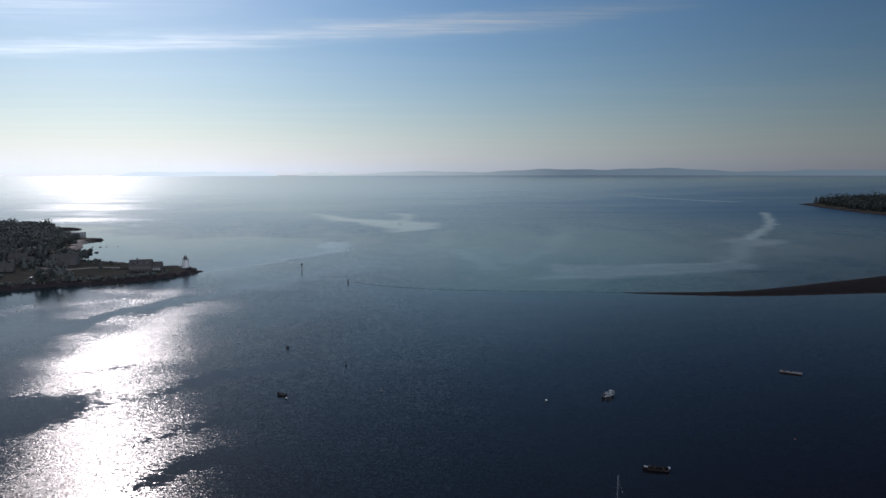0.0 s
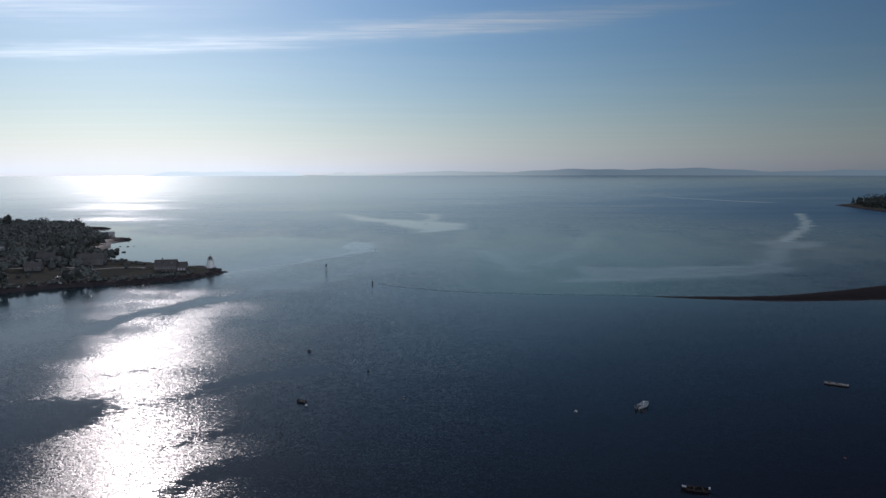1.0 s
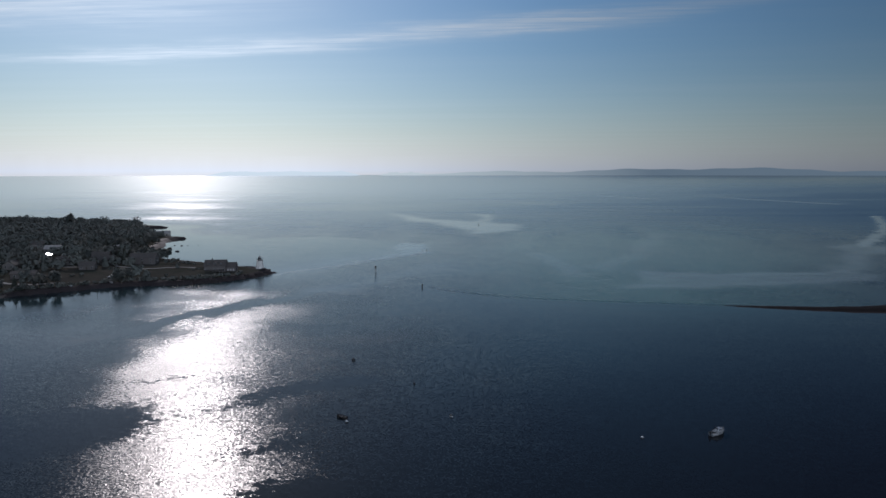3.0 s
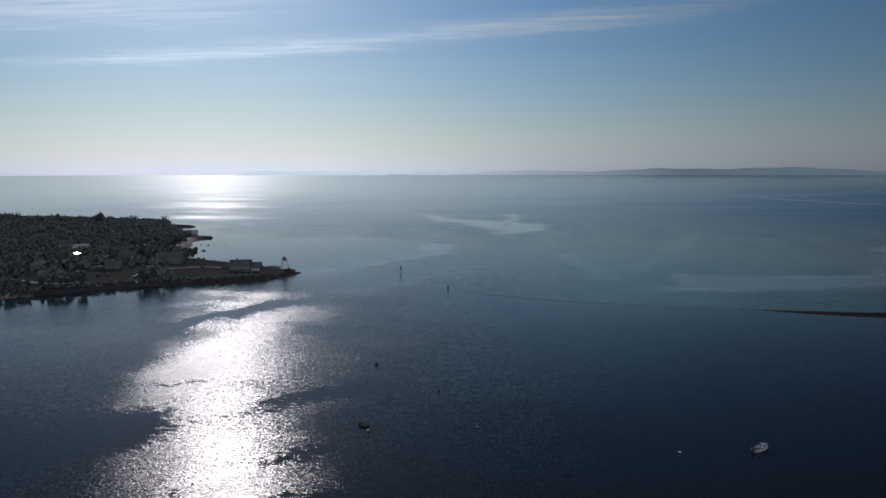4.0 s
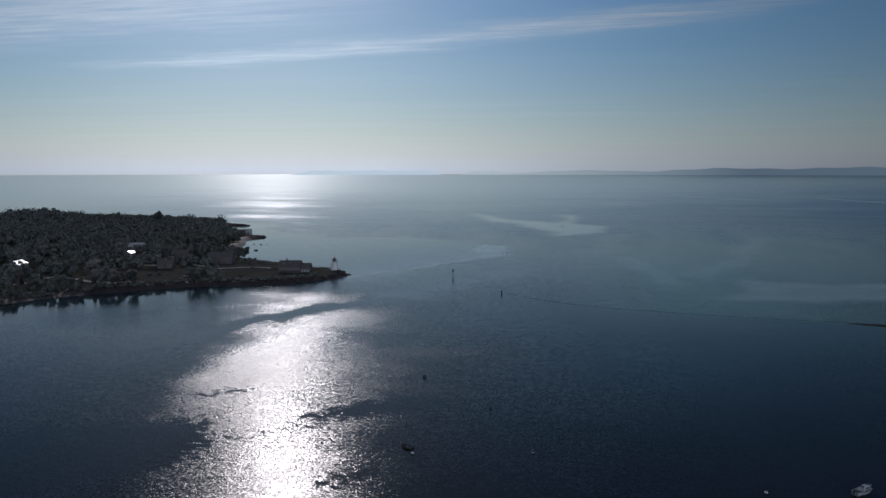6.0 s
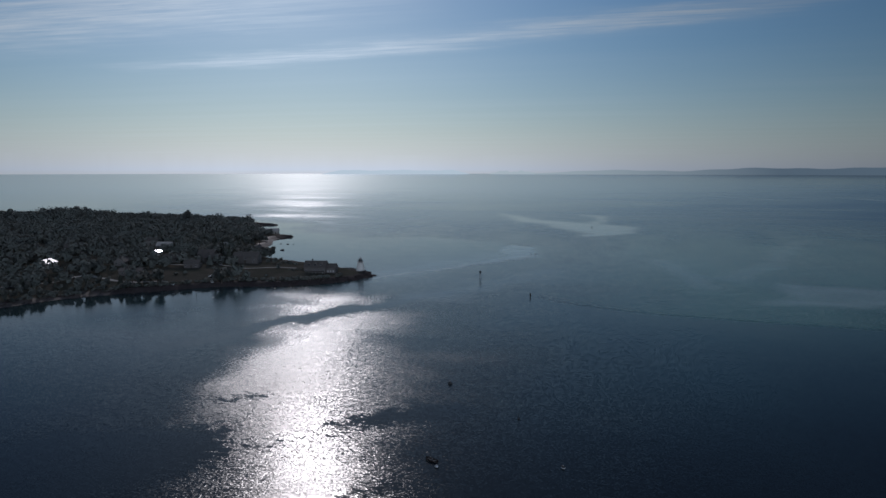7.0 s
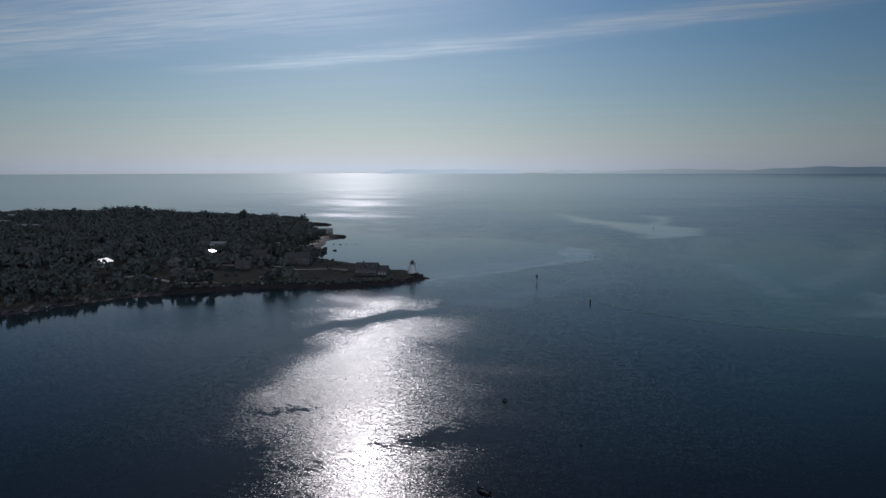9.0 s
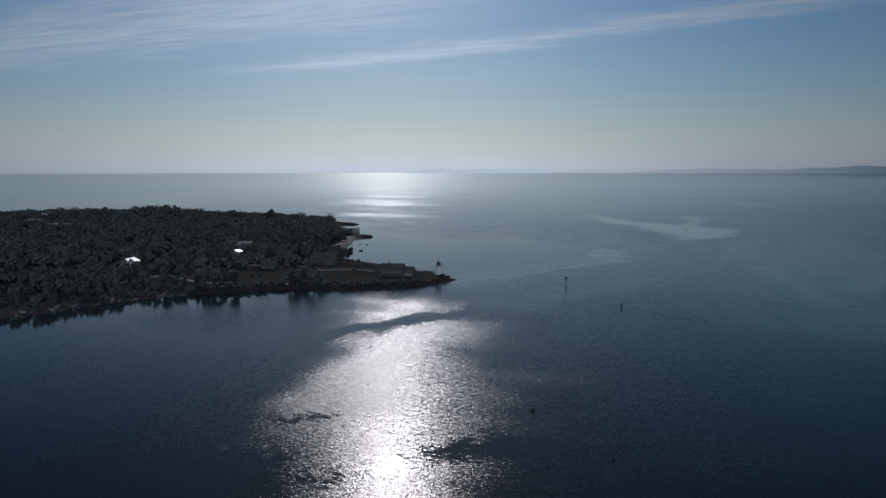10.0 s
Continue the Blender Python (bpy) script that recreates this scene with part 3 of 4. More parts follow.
def box(bm, c, s, turn=(0, 0, 0), bevel=0.0):
    g = bmesh.ops.create_cube(bm, size=1, matrix=pose(*c, *turn) @ Matrix.Diagonal((*s, 1)))
    if bevel:
        edges = {e for v in g["verts"] for e in v.link_edges}
        bmesh.ops.bevel(bm, geom=list(edges), offset=bevel, segments=1, affect="EDGES")
    return bm


def rod(bm, a, b, r0, r1=None, n=8):
    a, b = Vector(a), Vector(b)
    m = Matrix.Translation((a + b) / 2) @ (b - a).to_track_quat("Z", "Y").to_matrix().to_4x4()
    bmesh.ops.create_cone(bm, cap_ends=True, segments=n, radius1=r0, radius2=r0 if r1 is None else r1, depth=(b - a).length, matrix=m)
    return bm


def lathe(bm, profile, n=16, m=None):
    """Turns a profile of (radius, height) about the upright axis."""
    rings = []
    for r, z in profile:
        if r < 1e-4:
            rings.append([bm.verts.new((0, 0, z))])
        else:
            rings.append([bm.verts.new((r * math.cos(2 * math.pi * k / n), r * math.sin(2 * math.pi * k / n), z)) for k in range(n)])
    for a, b in zip(rings, rings[1:]):
        for k in range(n):
            f = [a[k % len(a)], a[(k + 1) % len(a)], b[(k + 1) % len(b)], b[k % len(b)]]
            f = list(dict.fromkeys(f))
            if len(f) > 2:
                bm.faces.new(f)
    if m is not None:
        bmesh.ops.transform(bm, matrix=m, verts=bm.verts)
    bmesh.ops.recalc_face_normals(bm, faces=bm.faces)
    return bm


def B():
    return bmesh.new()


def ground_z(x, y):
    return float(point_height(np.array([x]), np.array([y]))[0])


# ---- lighthouse ----
def lighthouse(x, y, z):
    t = thing("lighthouse", pose(x, y, z, 0, 0, 192) @ Matrix.Diagonal((1.14, 1.14, 1.2, 1)), "white shingled octagonal lighthouse with grey lantern on the rocky point", "lighthouse")
    part("foundation", lathe(B(), [(3.4, -1.5), (3.4, 0.35), (3.0, 0.4), (0, 0.4)], 8), ROCK, t, "rough stone foundation")
    tower = part("tower", lathe(B(), [(2.75, 0.38), (2.8, 0.6), (1.8, 5.55), (1.95, 5.85), (0, 5.86)], 8), WHITE, t)
    for k in range(1, 12):
        s = k / 12
        r = 2.8 - 1.0 * s + 0.02
        part("shingle_course", lathe(B(), [(r - 0.06, 0.6 + 4.95 * s), (r + 0.03, 0.6 + 4.95 * s - 0.02), (r - 0.02, 0.6 + 4.95 * s + 0.09)], 8), WHITE, tower)
    part("gallery", lathe(B(), [(0, 5.86), (2.0, 5.86), (2.06, 5.92), (2.06, 6.02), (0, 6.05)], 8), TRIM, t, "grey gallery deck")
    rail = lathe(B(), [(1.92, 6.9), (1.96, 6.93), (1.92, 6.96), (1.88, 6.93), (1.92, 6.9)], 8)
    part("railing", rail, BLACK_IRON, t)
    part("railing", lathe(B(), [(1.92, 6.48), (1.95, 6.5), (1.92, 6.52), (1.89, 6.5), (1.92, 6.48)], 8), BLACK_IRON, t)
    for k in range(16):
        a = k * math.pi / 8
        part("rail_post", rod(B(), (1.9 * math.cos(a), 1.9 * math.sin(a), 6.0), (1.9 * math.cos(a), 1.9 * math.sin(a), 6.93), 0.035, n=6), BLACK_IRON, t)
    lantern = part("lantern", lathe(B(), [(1.05, 6.05), (1.05, 6.75), (0.98, 6.8), (0, 6.8)], 8), GREYWALL, t, "grey lantern base")
    for k in range(8):
        a = (k + 0.5) * math.pi / 4
        part("lantern_pane", box(B(), (0.9 * math.cos(a), 0.9 * math.sin(a), 7.3), (0.03, 0.66, 0.95), (0, 0, math.degrees(a))), GLASS, lantern)
        a = k * math.pi / 4
        part("glazing_bar", rod(B(), (0.98 * math.cos(a), 0.98 * math.sin(a), 6.78), (0.98 * math.cos(a), 0.98 * math.sin(a), 7.82), 0.05, n=6), BLACK_IRON, lantern)
    roof = part("roof", lathe(B(), [(0, 7.8), (1.1, 7.8), (1.13, 7.88), (0.75, 8.25), (0.2, 8.5), (0.16, 8.72), (0.24, 8.84), (0.16, 8.98), (0, 9.02)], 8), TRIM, t, "grey lantern roof with ball")
    part("finial", rod(B(), (0, 0, 9.0), (0, 0, 9.5), 0.03, n=6), BLACK_IRON, roof)
    part("door", box(B(), (0, -2.58, 1.45), (0.95, 0.12, 2.0), (10.5, 0, 0)), DARK_WOOD, t, "dark plank door")
    for zz, yy in ((3.3, -2.22), (4.8, -1.93)):
        w = part("window", box(B(), (0, yy, zz), (0.55, 0.14, 0.75), (10.5, 0, 0)), WHITE, t)
        part("pane", box(B(), (0, yy - 0.06, zz), (0.38, 0.08, 0.55), (10.5, 0, 0)), GLASS, w)
    return t


lighthouse(-174.6, 494.2, 0.9)


# ---- houses ----
def house(m, length, width, wall_h, roof_h, wall_mat, roof_mat, label, chimney=True, cols=4, floors=2, sides=True):
    """A gabled house; the ridge runs along its x axis."""
    t = thing("house", m, label, "house")
    hl, hw = length / 2, width / 2
    bm = B()
    vs = [bm.verts.new(v) for v in ((-hl, -hw, -1.5), (hl, -hw, -1.5), (hl, hw, -1.5), (-hl, hw, -1.5), (-hl, -hw, wall_h), (hl, -hw, wall_h), (hl, hw, wall_h),
                                    (-hl, hw, wall_h), (-hl, 0, wall_h + roof_h), (hl, 0, wall_h + roof_h))]
    for f in ((0, 1, 5, 4), (2, 3, 7, 6), (1, 2, 6, 9, 5), (3, 0, 4, 8, 7), (3, 2, 1, 0), (4, 5, 9, 8), (6, 7, 8, 9)):
        bm.faces.new([vs[i] for i in f])
    part("wall", bm, wall_mat, t)
    slope = math.atan2(roof_h, hw)
    run = math.hypot(roof_h, hw) + 0.5
    for s in (-1, 1):
        bm = box(B(), (0, 0, 0), (length + 0.9, run, 0.16))
        bmesh.ops.transform(bm, matrix=Matrix.Translation((0, s * (hw + 0.45 * math.cos(slope)) / 2 * 1.0, wall_h + roof_h / 2 - 0.2 * math.sin(slope) + 0.1)) @ Matrix.Rotation(-s * slope, 4, "X"), verts=bm.verts)
        part("roof", bm, roof_mat, t)
    part("ridge_cap", box(B(), (0, 0, wall_h + roof_h + 0.17), (length + 0.9, 0.3, 0.1)), roof_mat, t)
    if chimney:
        c = part("chimney", box(B(), (-hl * 0.35, 0.2, wall_h + roof_h + 0.3), (0.8, 0.8, 1.9), bevel=0.04), BROWN, t, "brick chimney")
        part("chimney_cap", box(B(), (-hl * 0.35, 0.2, wall_h + roof_h + 1.29), (0.95, 0.95, 0.1)), ASPHALT_ROOF, c)
    fh = wall_h / floors
    for fl in range(floors):
        for k in range(cols):
            for s in ((-1, 1) if sides else (-1,)):
                if fl == 0 and k == 1 and s == -1:
                    continue
                xx, zz = -hl + length * (k + 0.5) / cols, fh * fl + fh * 0.55
                w = part("window", box(B(), (xx, s * (hw + 0.02), zz), (1.15, 0.14, 1.35)), TRIM, t, "grey window frame")
                part("pane", box(B(), (xx, s * (hw + 0.07), zz), (0.9, 0.08, 1.1)), GLASS, w)
        for s in (-1, 1):
            for yy in (-hw * 0.45, hw * 0.45):
                w = part("window", box(B(), (s * (hl + 0.02), yy, fh * fl + fh * 0.55), (0.14, 1.1, 1.35)), TRIM, t, "grey window frame")
                part("pane", box(B(), (s * (hl + 0.07), yy, fh * fl + fh * 0.55), (0.08, 0.85, 1.1)), GLASS, w)
    part("door", box(B(), (-hl + length * 1.5 / cols, -hw - 0.03, 1.05), (1.0, 0.12, 2.1)), DARK_WOOD, t)
    return t


def dormer(parent, x, y, z, w=1.9, d=2.4, h=1.5):
    dm = part("dormer", box(B(), (x, y, z), (w, d, h)), BROWN, parent)
    for s in (-1, 1):
        part("dormer_roof", box(B(), (x + s * w * 0.27, y - 0.15, z + h / 2 + 0.25), (w * 0.68, d + 0.4, 0.1), (0, s * 28, 0)), ASPHALT_ROOF, dm)
    part("dormer_pane", box(B(), (x, y - d / 2 - 0.02, z + 0.1), (1.1, 0.06, 0.95)), GLASS, dm)


main = house(pose(-199.2, 476.8, 1.5, 0, 0, 14), 14, 12, 5.4, 3.5, BROWN, ASPHALT_ROOF, "large brown shingled house with dark gabled roof beside the lighthouse", cols=5, floors=1)
for k in (-4.0, 0, 4.0):
    dormer(main, k, -3.4, 6.8)
wing = part("wing", box(B(), (10.2, 0.5, 1.55), (6.6, 9, 6.1)), BROWN, main)
for s in (-1, 1):
    part("wing_roof", box(B(), (10.2, 0.5 + s * 2.4, 5.75), (7.2, 5.7, 0.16), (-s * 29, 0, 0)), ASPHALT_ROOF, wing)
part("wing_gable", box(B(), (10.2, 0.5, 5.1), (6.3, 4.8, 1.6)), BROWN, wing)
for k in (8.4, 10.2, 12.0):
    w = part("window", box(B(), (k, -4.02, 2.4), (1.1, 0.12, 1.4)), TRIM, wing, "grey window frame")
porch = part("porch", box(B(), (0, -7.4, 0.05), (12, 3.0, 0.3)), GREY_WOOD, main, "grey plank porch deck")
part("porch_roof", box(B(), (0, -7.3, 2.75), (12.4, 3.2, 0.14), (9, 0, 0)), ASPHALT_ROOF, porch)
for k in range(6):
    part("porch_post", box(B(), (-5.7 + k * 2.28, -8.6, 1.3), (0.16, 0.16, 2.5)), TRIM, porch)

for x, y, turn, L, W, wh, rh, wm, rm, label in (
        (-262, 496, 12, 18, 10, 4.6, 2.9, BROWN, ASPHALT_ROOF, "brown two-storey house with dark roof among trees"),
        (-286, 489, 5, 13, 9, 3.6, 2.6, BROWN, ASPHALT_ROOF, "brown cottage with dark roof among trees"),
        (-250, 433, 96, 2.2, 2.0, 2.0, 0.32, GREY_WOOD, METAL_ROOF, "small shed with bright metal roof by the shore"),
        (-350, 513, 93, 5, 6.4, 2.8, 1.15, CREAM, METAL_ROOF, "cream cottage with shining metal roof"),
        (-375, 432, 104, 11, 9, 3.0, 2.2, CREAM, WORN_METAL, "house with pale metal roof among dark trees"),
        (-640, 600, 10, 27, 9, 3.2, 1.7, WHITE, PALE_ROOF, "long low building with weathered pale roof"),
        (-722, 636, 8, 20, 9, 3.2, 1.7, WHITE, PALE_ROOF, "low building with weathered pale roof"),
        (-800, 712, 20, 9, 8, 6, 3.0, WHITE, ASPHALT_ROOF, "white house on the ridge"),
        (-400, 572, 25, 11, 8, 4.0, 2.4, GREYWALL, ASPHALT_ROOF, "grey house with dark roof among trees"),
        (-447, 440, 15, 12, 8, 4.2, 2.4, GREYWALL, ASPHALT_ROOF, "grey house among dark trees"),
        (-388, 762, 20, 17, 10, 4.6, 2.8, CREAM, PALE_ROOF, "pale house on the far headland"),
        (-312, 480, 20, 11, 8, 3.2, 2.6, GREYWALL, ASPHALT_ROOF, "grey cottage with dark roof on the slope"),
        (-334, 456, 100, 10, 8, 3.0, 2.4, GREYWALL, ASPHALT_ROOF, "weathered grey cottage with dark gabled roof"),
        (-284, 463, 15, 10, 7, 3.0, 2.2, BROWN, ASPHALT_ROOF, "small brown cottage beside the lawn"),
        (-300, 505, 10, 12, 8, 4.4, 2.8, BROWN, ASPHALT_ROOF, "brown house with steep dark roof"),
        (-415, 500, 30, 12, 9, 4.2, 2.6, GREYWALL, ASPHALT_ROOF, "grey house half hidden by trees"),
        (-366, 545, 15, 12, 8, 4.2, 2.6, GREYWALL, PALE_ROOF, "grey house with pale roof among trees"),
        (-336, 585, 60, 9, 7, 3.0, 2.0, GREYWALL, PALE_ROOF, "low cottage behind the far beach"),
        (-302, 425, 22, 14, 8, 2.8, 1.5, BROWN, ASPHALT_ROOF, "low brown house with dark roof above the shore")):
    house(pose(x, y, ground_z(x, y) + 0.1, 0, 0, turn), L, W, wh, rh, wm, rm, label, chimney=rm is ASPHALT_ROOF, cols=3, floors=2 if wh > 4 else 1, sides=False)


# ---- trees ----
def leaf_cloud(r, lobes, count, size):
    """Leaf clumps scattered over rounded lobes (x, y, z, radius, squash): verts of loose quads, and their normals."""
    L = np.array(lobes, float)
    w = L[:, 3] ** 2
    L = L[r.choice(len(lobes), count, p=w / w.sum())]

    def unit(v):
        return v / (np.linalg.norm(v, axis=1, keepdims=True) + 1e-6)

    d = unit(r.normal(size=(count, 3)))
    c = L[:, :3] + d * L[:, 3:4] * np.stack([np.ones(count), np.ones(count), L[:, 4]], 1) * r.uniform(0.8, 1.04, (count, 1))
    u = unit(np.cross(d, r.normal(size=(count, 3))))
    v = unit(np.cross(d + r.normal(size=(count, 3)) * 0.5, u))
    s = size * r.uniform(0.6, 1.3, (count, 1))
    face = np.repeat(unit(d * 0.45 + r.normal(size=(count, 3)) * 0.1 + np.array((0, -0.35, 0.85)))[:, None], 4, 1)
    return np.stack([np.stack([c - u * s - v * s * 0.6, c + u * s * 0.8 - v * s, c + u * s + v * s * 0.7, c - u * s * 0.7 + v * s], 1), face])


def broad_lobes(r, h, w):
    lobes = [(0, 0, h * 0.56, w * 0.62, 1.0)]
    for k in range(8):
        a = r.uniform(0, 6.28)
        lobes.append((math.cos(a) * w * 0.55, math.sin(a) * w * 0.55, h * r.uniform(0.28, 0.84), w * r.uniform(0.3, 0.5), 0.85))
    return lobes


def fir_lobes(r, h, w):
    return [(r.uniform(-0.1, 0.1), r.uniform(-0.1, 0.1), h * (0.14 + 0.84 * k / 8), w * (1.03 - k / 8.2), 0.5) for k in range(9)]


def quads_mesh(name, both, mat):
    q, face = both
    me = bpy.data.meshes.new(name)
    me.vertices.add(len(q) * 4)
    me.vertices.foreach_set("co", q.reshape(-1).astype(np.float32))
    me.loops.add(len(q) * 4)
    me.loops.foreach_set("vertex_index", np.arange(len(q) * 4, dtype=np.int32))
    me.polygons.add(len(q))
    me.polygons.foreach_set("loop_start", np.arange(len(q), dtype=np.int32) * 4)
    me.update(calc_edges=True)
    me.polygons.foreach_set("use_smooth", np.ones(len(q), bool))
    me.attributes.new("custom_normal", "FLOAT_VECTOR", "POINT").data.foreach_set("vector", face.reshape(-1).astype(np.float32))
    me.materials.append(mat)
    return me


def tree(seed, h, w, fir=False, count=560):
    r = np.random.RandomState(seed)
    t = thing("tree", pose(0, 0, 0), "dark conifer with a ragged pointed crown" if fir else "broad-leaved tree with a rounded uneven crown", "tree", "trees on the headland")
    trunk = rod(B(), (0, 0, -0.6), (0.1, 0.05, h * (0.9 if fir else 0.6)), 0.028 * h, 0.008 * h, 7)
    for k in range(5):
        a, z = r.uniform(0, 6.28), h * r.uniform(0.25, 0.5)
        rod(trunk, (0, 0, z), (math.cos(a) * w * 0.55, math.sin(a) * w * 0.55, z + h * (0.02 if fir else 0.22)), 0.011 * h, 0.004 * h, 5)
    part("trunk", trunk, BARK, t)
    lobes = (fir_lobes if fir else broad_lobes)(r, h, w)
    crown = new("crown", quads_mesh("crown", leaf_cloud(r, lobes, count, 0.55), NEEDLES if fir else FOLIAGE))
    crown.parent = t
    return t


CLEAR = [(-324, 403, 20, 9), (-311, 409, 24, 7), (-212, 470, 42, 26), (-286, 440, 20, 13), (-262, 458, 20, 16), (-325, 492, 30, 7), (-356, 486, 14, 8), (-206, 492, 22, 18), (-175, 494, 22, 22), (-264, 424, 12, 8),
         (-262, 492, 13, 11), (-286, 485, 10, 9), (-250, 431, 6, 7), (-346, 504, 13, 20), (-372, 426, 19, 20), (-636, 584, 24, 28), (-718, 622, 20, 26),
         (-795, 700, 9, 14), (-398, 560, 9, 11), (-445, 430, 9, 11), (-383, 748, 18, 20), (-302, 418, 16, 16), (-310, 472, 12, 11), (-332, 448, 11, 11),
         (-284, 456, 9, 9), (-299, 498, 9, 9), (-413, 492, 9, 12), (-364, 537, 10, 13), (-336, 578, 8, 9), (-338, 700, 24, 42), (-440, 852, 30, 12), (-202, 480, 20, 18), (-368, 340, 16, 7), (-348, 362, 8, 12)]


def free_of(x, y, pad=0.0):
    return all(((x - a) / (p + pad)) ** 2 + ((y - b) / (q + pad)) ** 2 > 1 for a, b, p, q in CLEAR)


kinds = [tree(100 + k, 10 + 0.7 * k, 3.6 + 0.25 * k) for k in range(5)] + [tree(120 + k, 11 + k, 2.4, True) for k in range(2)]
rng = random.Random(5)
spots = [(-238, 425.0, 1), (-241, 498, 0), (-246, 497, 0), (-232, 502, 0), (-406, 737, 3), (-400, 742, 5), (-560, 790, 4)]
while len(spots) < 280:
    x, y = rng.uniform(-470, -225), rng.uniform(300, 640)
    d = float(signed(np.array([x]), np.array([y]), POINT)[0])
    if 5 < d < 60 and free_of(x, y, 2) and not (x > -262 and y > 440) and all((x - a) ** 2 + (y - b) ** 2 > 16 for a, b, _ in spots):
        spots.append((x, y, rng.choice((0, 1, 2, 3, 4, 4, 2, 5, 6))))
for n, (x, y, k) in enumerate(spots):
    s = rng.uniform(0.4, 0.65) if y < 400 else rng.uniform(0.6, 1.0) if n > 3 else (1.0, 0.62, 0.45, 0.4)[n]
    o = copy_thing(kinds[k], pose(x, y, ground_z(x, y) - 0.1, 0, 0, rng.uniform(0, 360)))
    o.scale = (s, s, s * rng.uniform(0.9, 1.1))
for x, y, s in ((-703, 642, 0.9), (-687, 658, 1.0), (-683, 664, 0.8), (-669, 679, 1.1), (-527, 805, 1.0), (-517, 812, 0.8), (-640, 724, 1.25),
                (-628, 735, 1.25), (-615, 742, 1.15), (-650, 715, 1.1), (-722, 622, 0.9), (-560, 775, 0.9), (-291, 524, 0.85), (-297, 531, 0.7)):
    copy_thing(kinds[rng.choice((2, 3, 4))], pose(x, y, ground_z(x, y) - 0.1, 0, 0, rng.uniform(0, 360))).scale = (1.3 * s, 1.3 * s, 1.4 * s)
for o in kinds:
    x, y = rng.uniform(-460, -430), rng.uniform(460, 520)
    o.matrix_world = pose(x, y, ground_z(x, y))


def woods(name, pts, height, xr, yr, spacing, seed, fir_share, lo, hi, per, size, mind, label, band=None):
    """Trees too many to count, one mesh of leaf clumps and trunks."""
    r = np.random.RandomState(seed)
    out = []
    xs = np.arange(xr[0], xr[1], spacing)
    ys = np.arange(yr[0], yr[1], spacing)
    X, Y = np.meshgrid(xs, ys)
    X, Y = (X + r.uniform(-0.5, 0.5, X.shape) * spacing).ravel(), (Y + r.uniform(-0.5, 0.5, Y.shape) * spacing).ravel()
    D, Z = signed(X, Y, pts), height(X, Y)
    G = wave(X, Y, 70, seed) + 0.5 * wave(X, Y, 25, seed + 1)
    for x, y, d, z, g in zip(X, Y, D, Z, G):
        if d < mind or not free_of(x, y, 1) or g < (-0.1 if y < 590 else -0.45) or (band and not band(x, y, d)):
            continue
        tall = 1.45 if r.uniform() < 0.05 else 1.0
        h = tall * (lo + (hi - lo) * min(1, max(0, 0.5 + 0.4 * g))) * r.uniform(0.75, 1.15) + 13 * math.exp(-((x + 632) ** 2 + (y - 727) ** 2) / 2200)
        fir = r.uniform() < fir_share
        lobes = fir_lobes(r, h, h * 0.26) if fir else broad_lobes(r, h * 0.94, h * 0.7)
        q = leaf_cloud(r, lobes, per, size)
        q[0] += np.array((x, y, z))
        out.append(q)
    me = quads_mesh(name, np.concatenate(out, 1), FOLIAGE if fir_share < 0.5 else NEEDLES)
    return tagged(new(name, me), label, "woods", kind="stuff")


woods("woods", POINT, point_height, (-900, -235), (260, 900), 7.6, 61, 0.12, 4.0, 9.5, 160, 0.75, 6, "dense dark mixed woods on the headland",
      band=lambda x, y, d: (d > 30 and x < -300 or d > 55 or x < -470 or y > 640) and x * 0.62 + y > -310 and y - x * 0.2 < 1100)
woods("woods", ISLE, isle_height, (700, 1150), (930, 1450), 10, 71, 0.65, 12, 18, 60, 1.1, 18, "dark conifer woods on the far island",
      band=lambda x, y, d: not (y > 1320 and d < 30))


# ---- shrubs ----
def shrub(seed):
    r = np.random.RandomState(seed)
    t = thing("shrub", pose(0, 0, 0), "low dark shrub on the grass", "shrub", "shrubs on the headland")
    stem = B()
    for k in range(4):
        a = r.uniform(0, 6.28)
        rod(stem, (0, 0, -0.2), (math.cos(a) * 0.6, math.sin(a) * 0.6, 1.0), 0.05, 0.02, 5)
    part("stem", stem, BARK, t)
    lobes = [(r.uniform(-0.8, 0.8), r.uniform(-0.8, 0.8), r.uniform(0.6, 1.2), r.uniform(0.6, 1.0), 0.8) for k in range(5)]
    c = new("crown", quads_mesh("crown", leaf_cloud(r, lobes, 120, 0.3), FOLIAGE))
    c.parent = t
    return t


bushes = [shrub(300 + k) for k in range(3)]
for k in range(210):
    while True:
        x, y = rng.uniform(-325, -178), rng.uniform(345, 535)
        d = float(signed(np.array([x]), np.array([y]), POINT)[0])
        if d > 5 and ((x + 202) / 19) ** 2 + ((y - 483) / 13) ** 2 > 1 and (4 < d < 11 and y < 470 or rng.random() < 0.02):
            break
    s = rng.uniform(0.6, 1.5)
    copy_thing(bushes[k % 3], pose(x, y, ground_z(x, y) - 0.05, 0, 0, rng.uniform(0, 360))).scale = (s, s, s * 0.9)
for k in range(18):
    x, y, s = -216 + 1.55 * k, 471 + 0.42 * k + rng.uniform(-1.2, 1.2), rng.uniform(0.45, 0.75)
    copy_thing(bushes[k % 3], pose(x, y, ground_z(x, y) - 0.05, 0, 0, rng.uniform(0, 360))).scale = (s, s, s)
for k, o in enumerate(bushes):
    o.matrix_world = pose(-226 - 5 * k, 500 + 2 * k, ground_z(-226 - 5 * k, 500 + 2 * k))


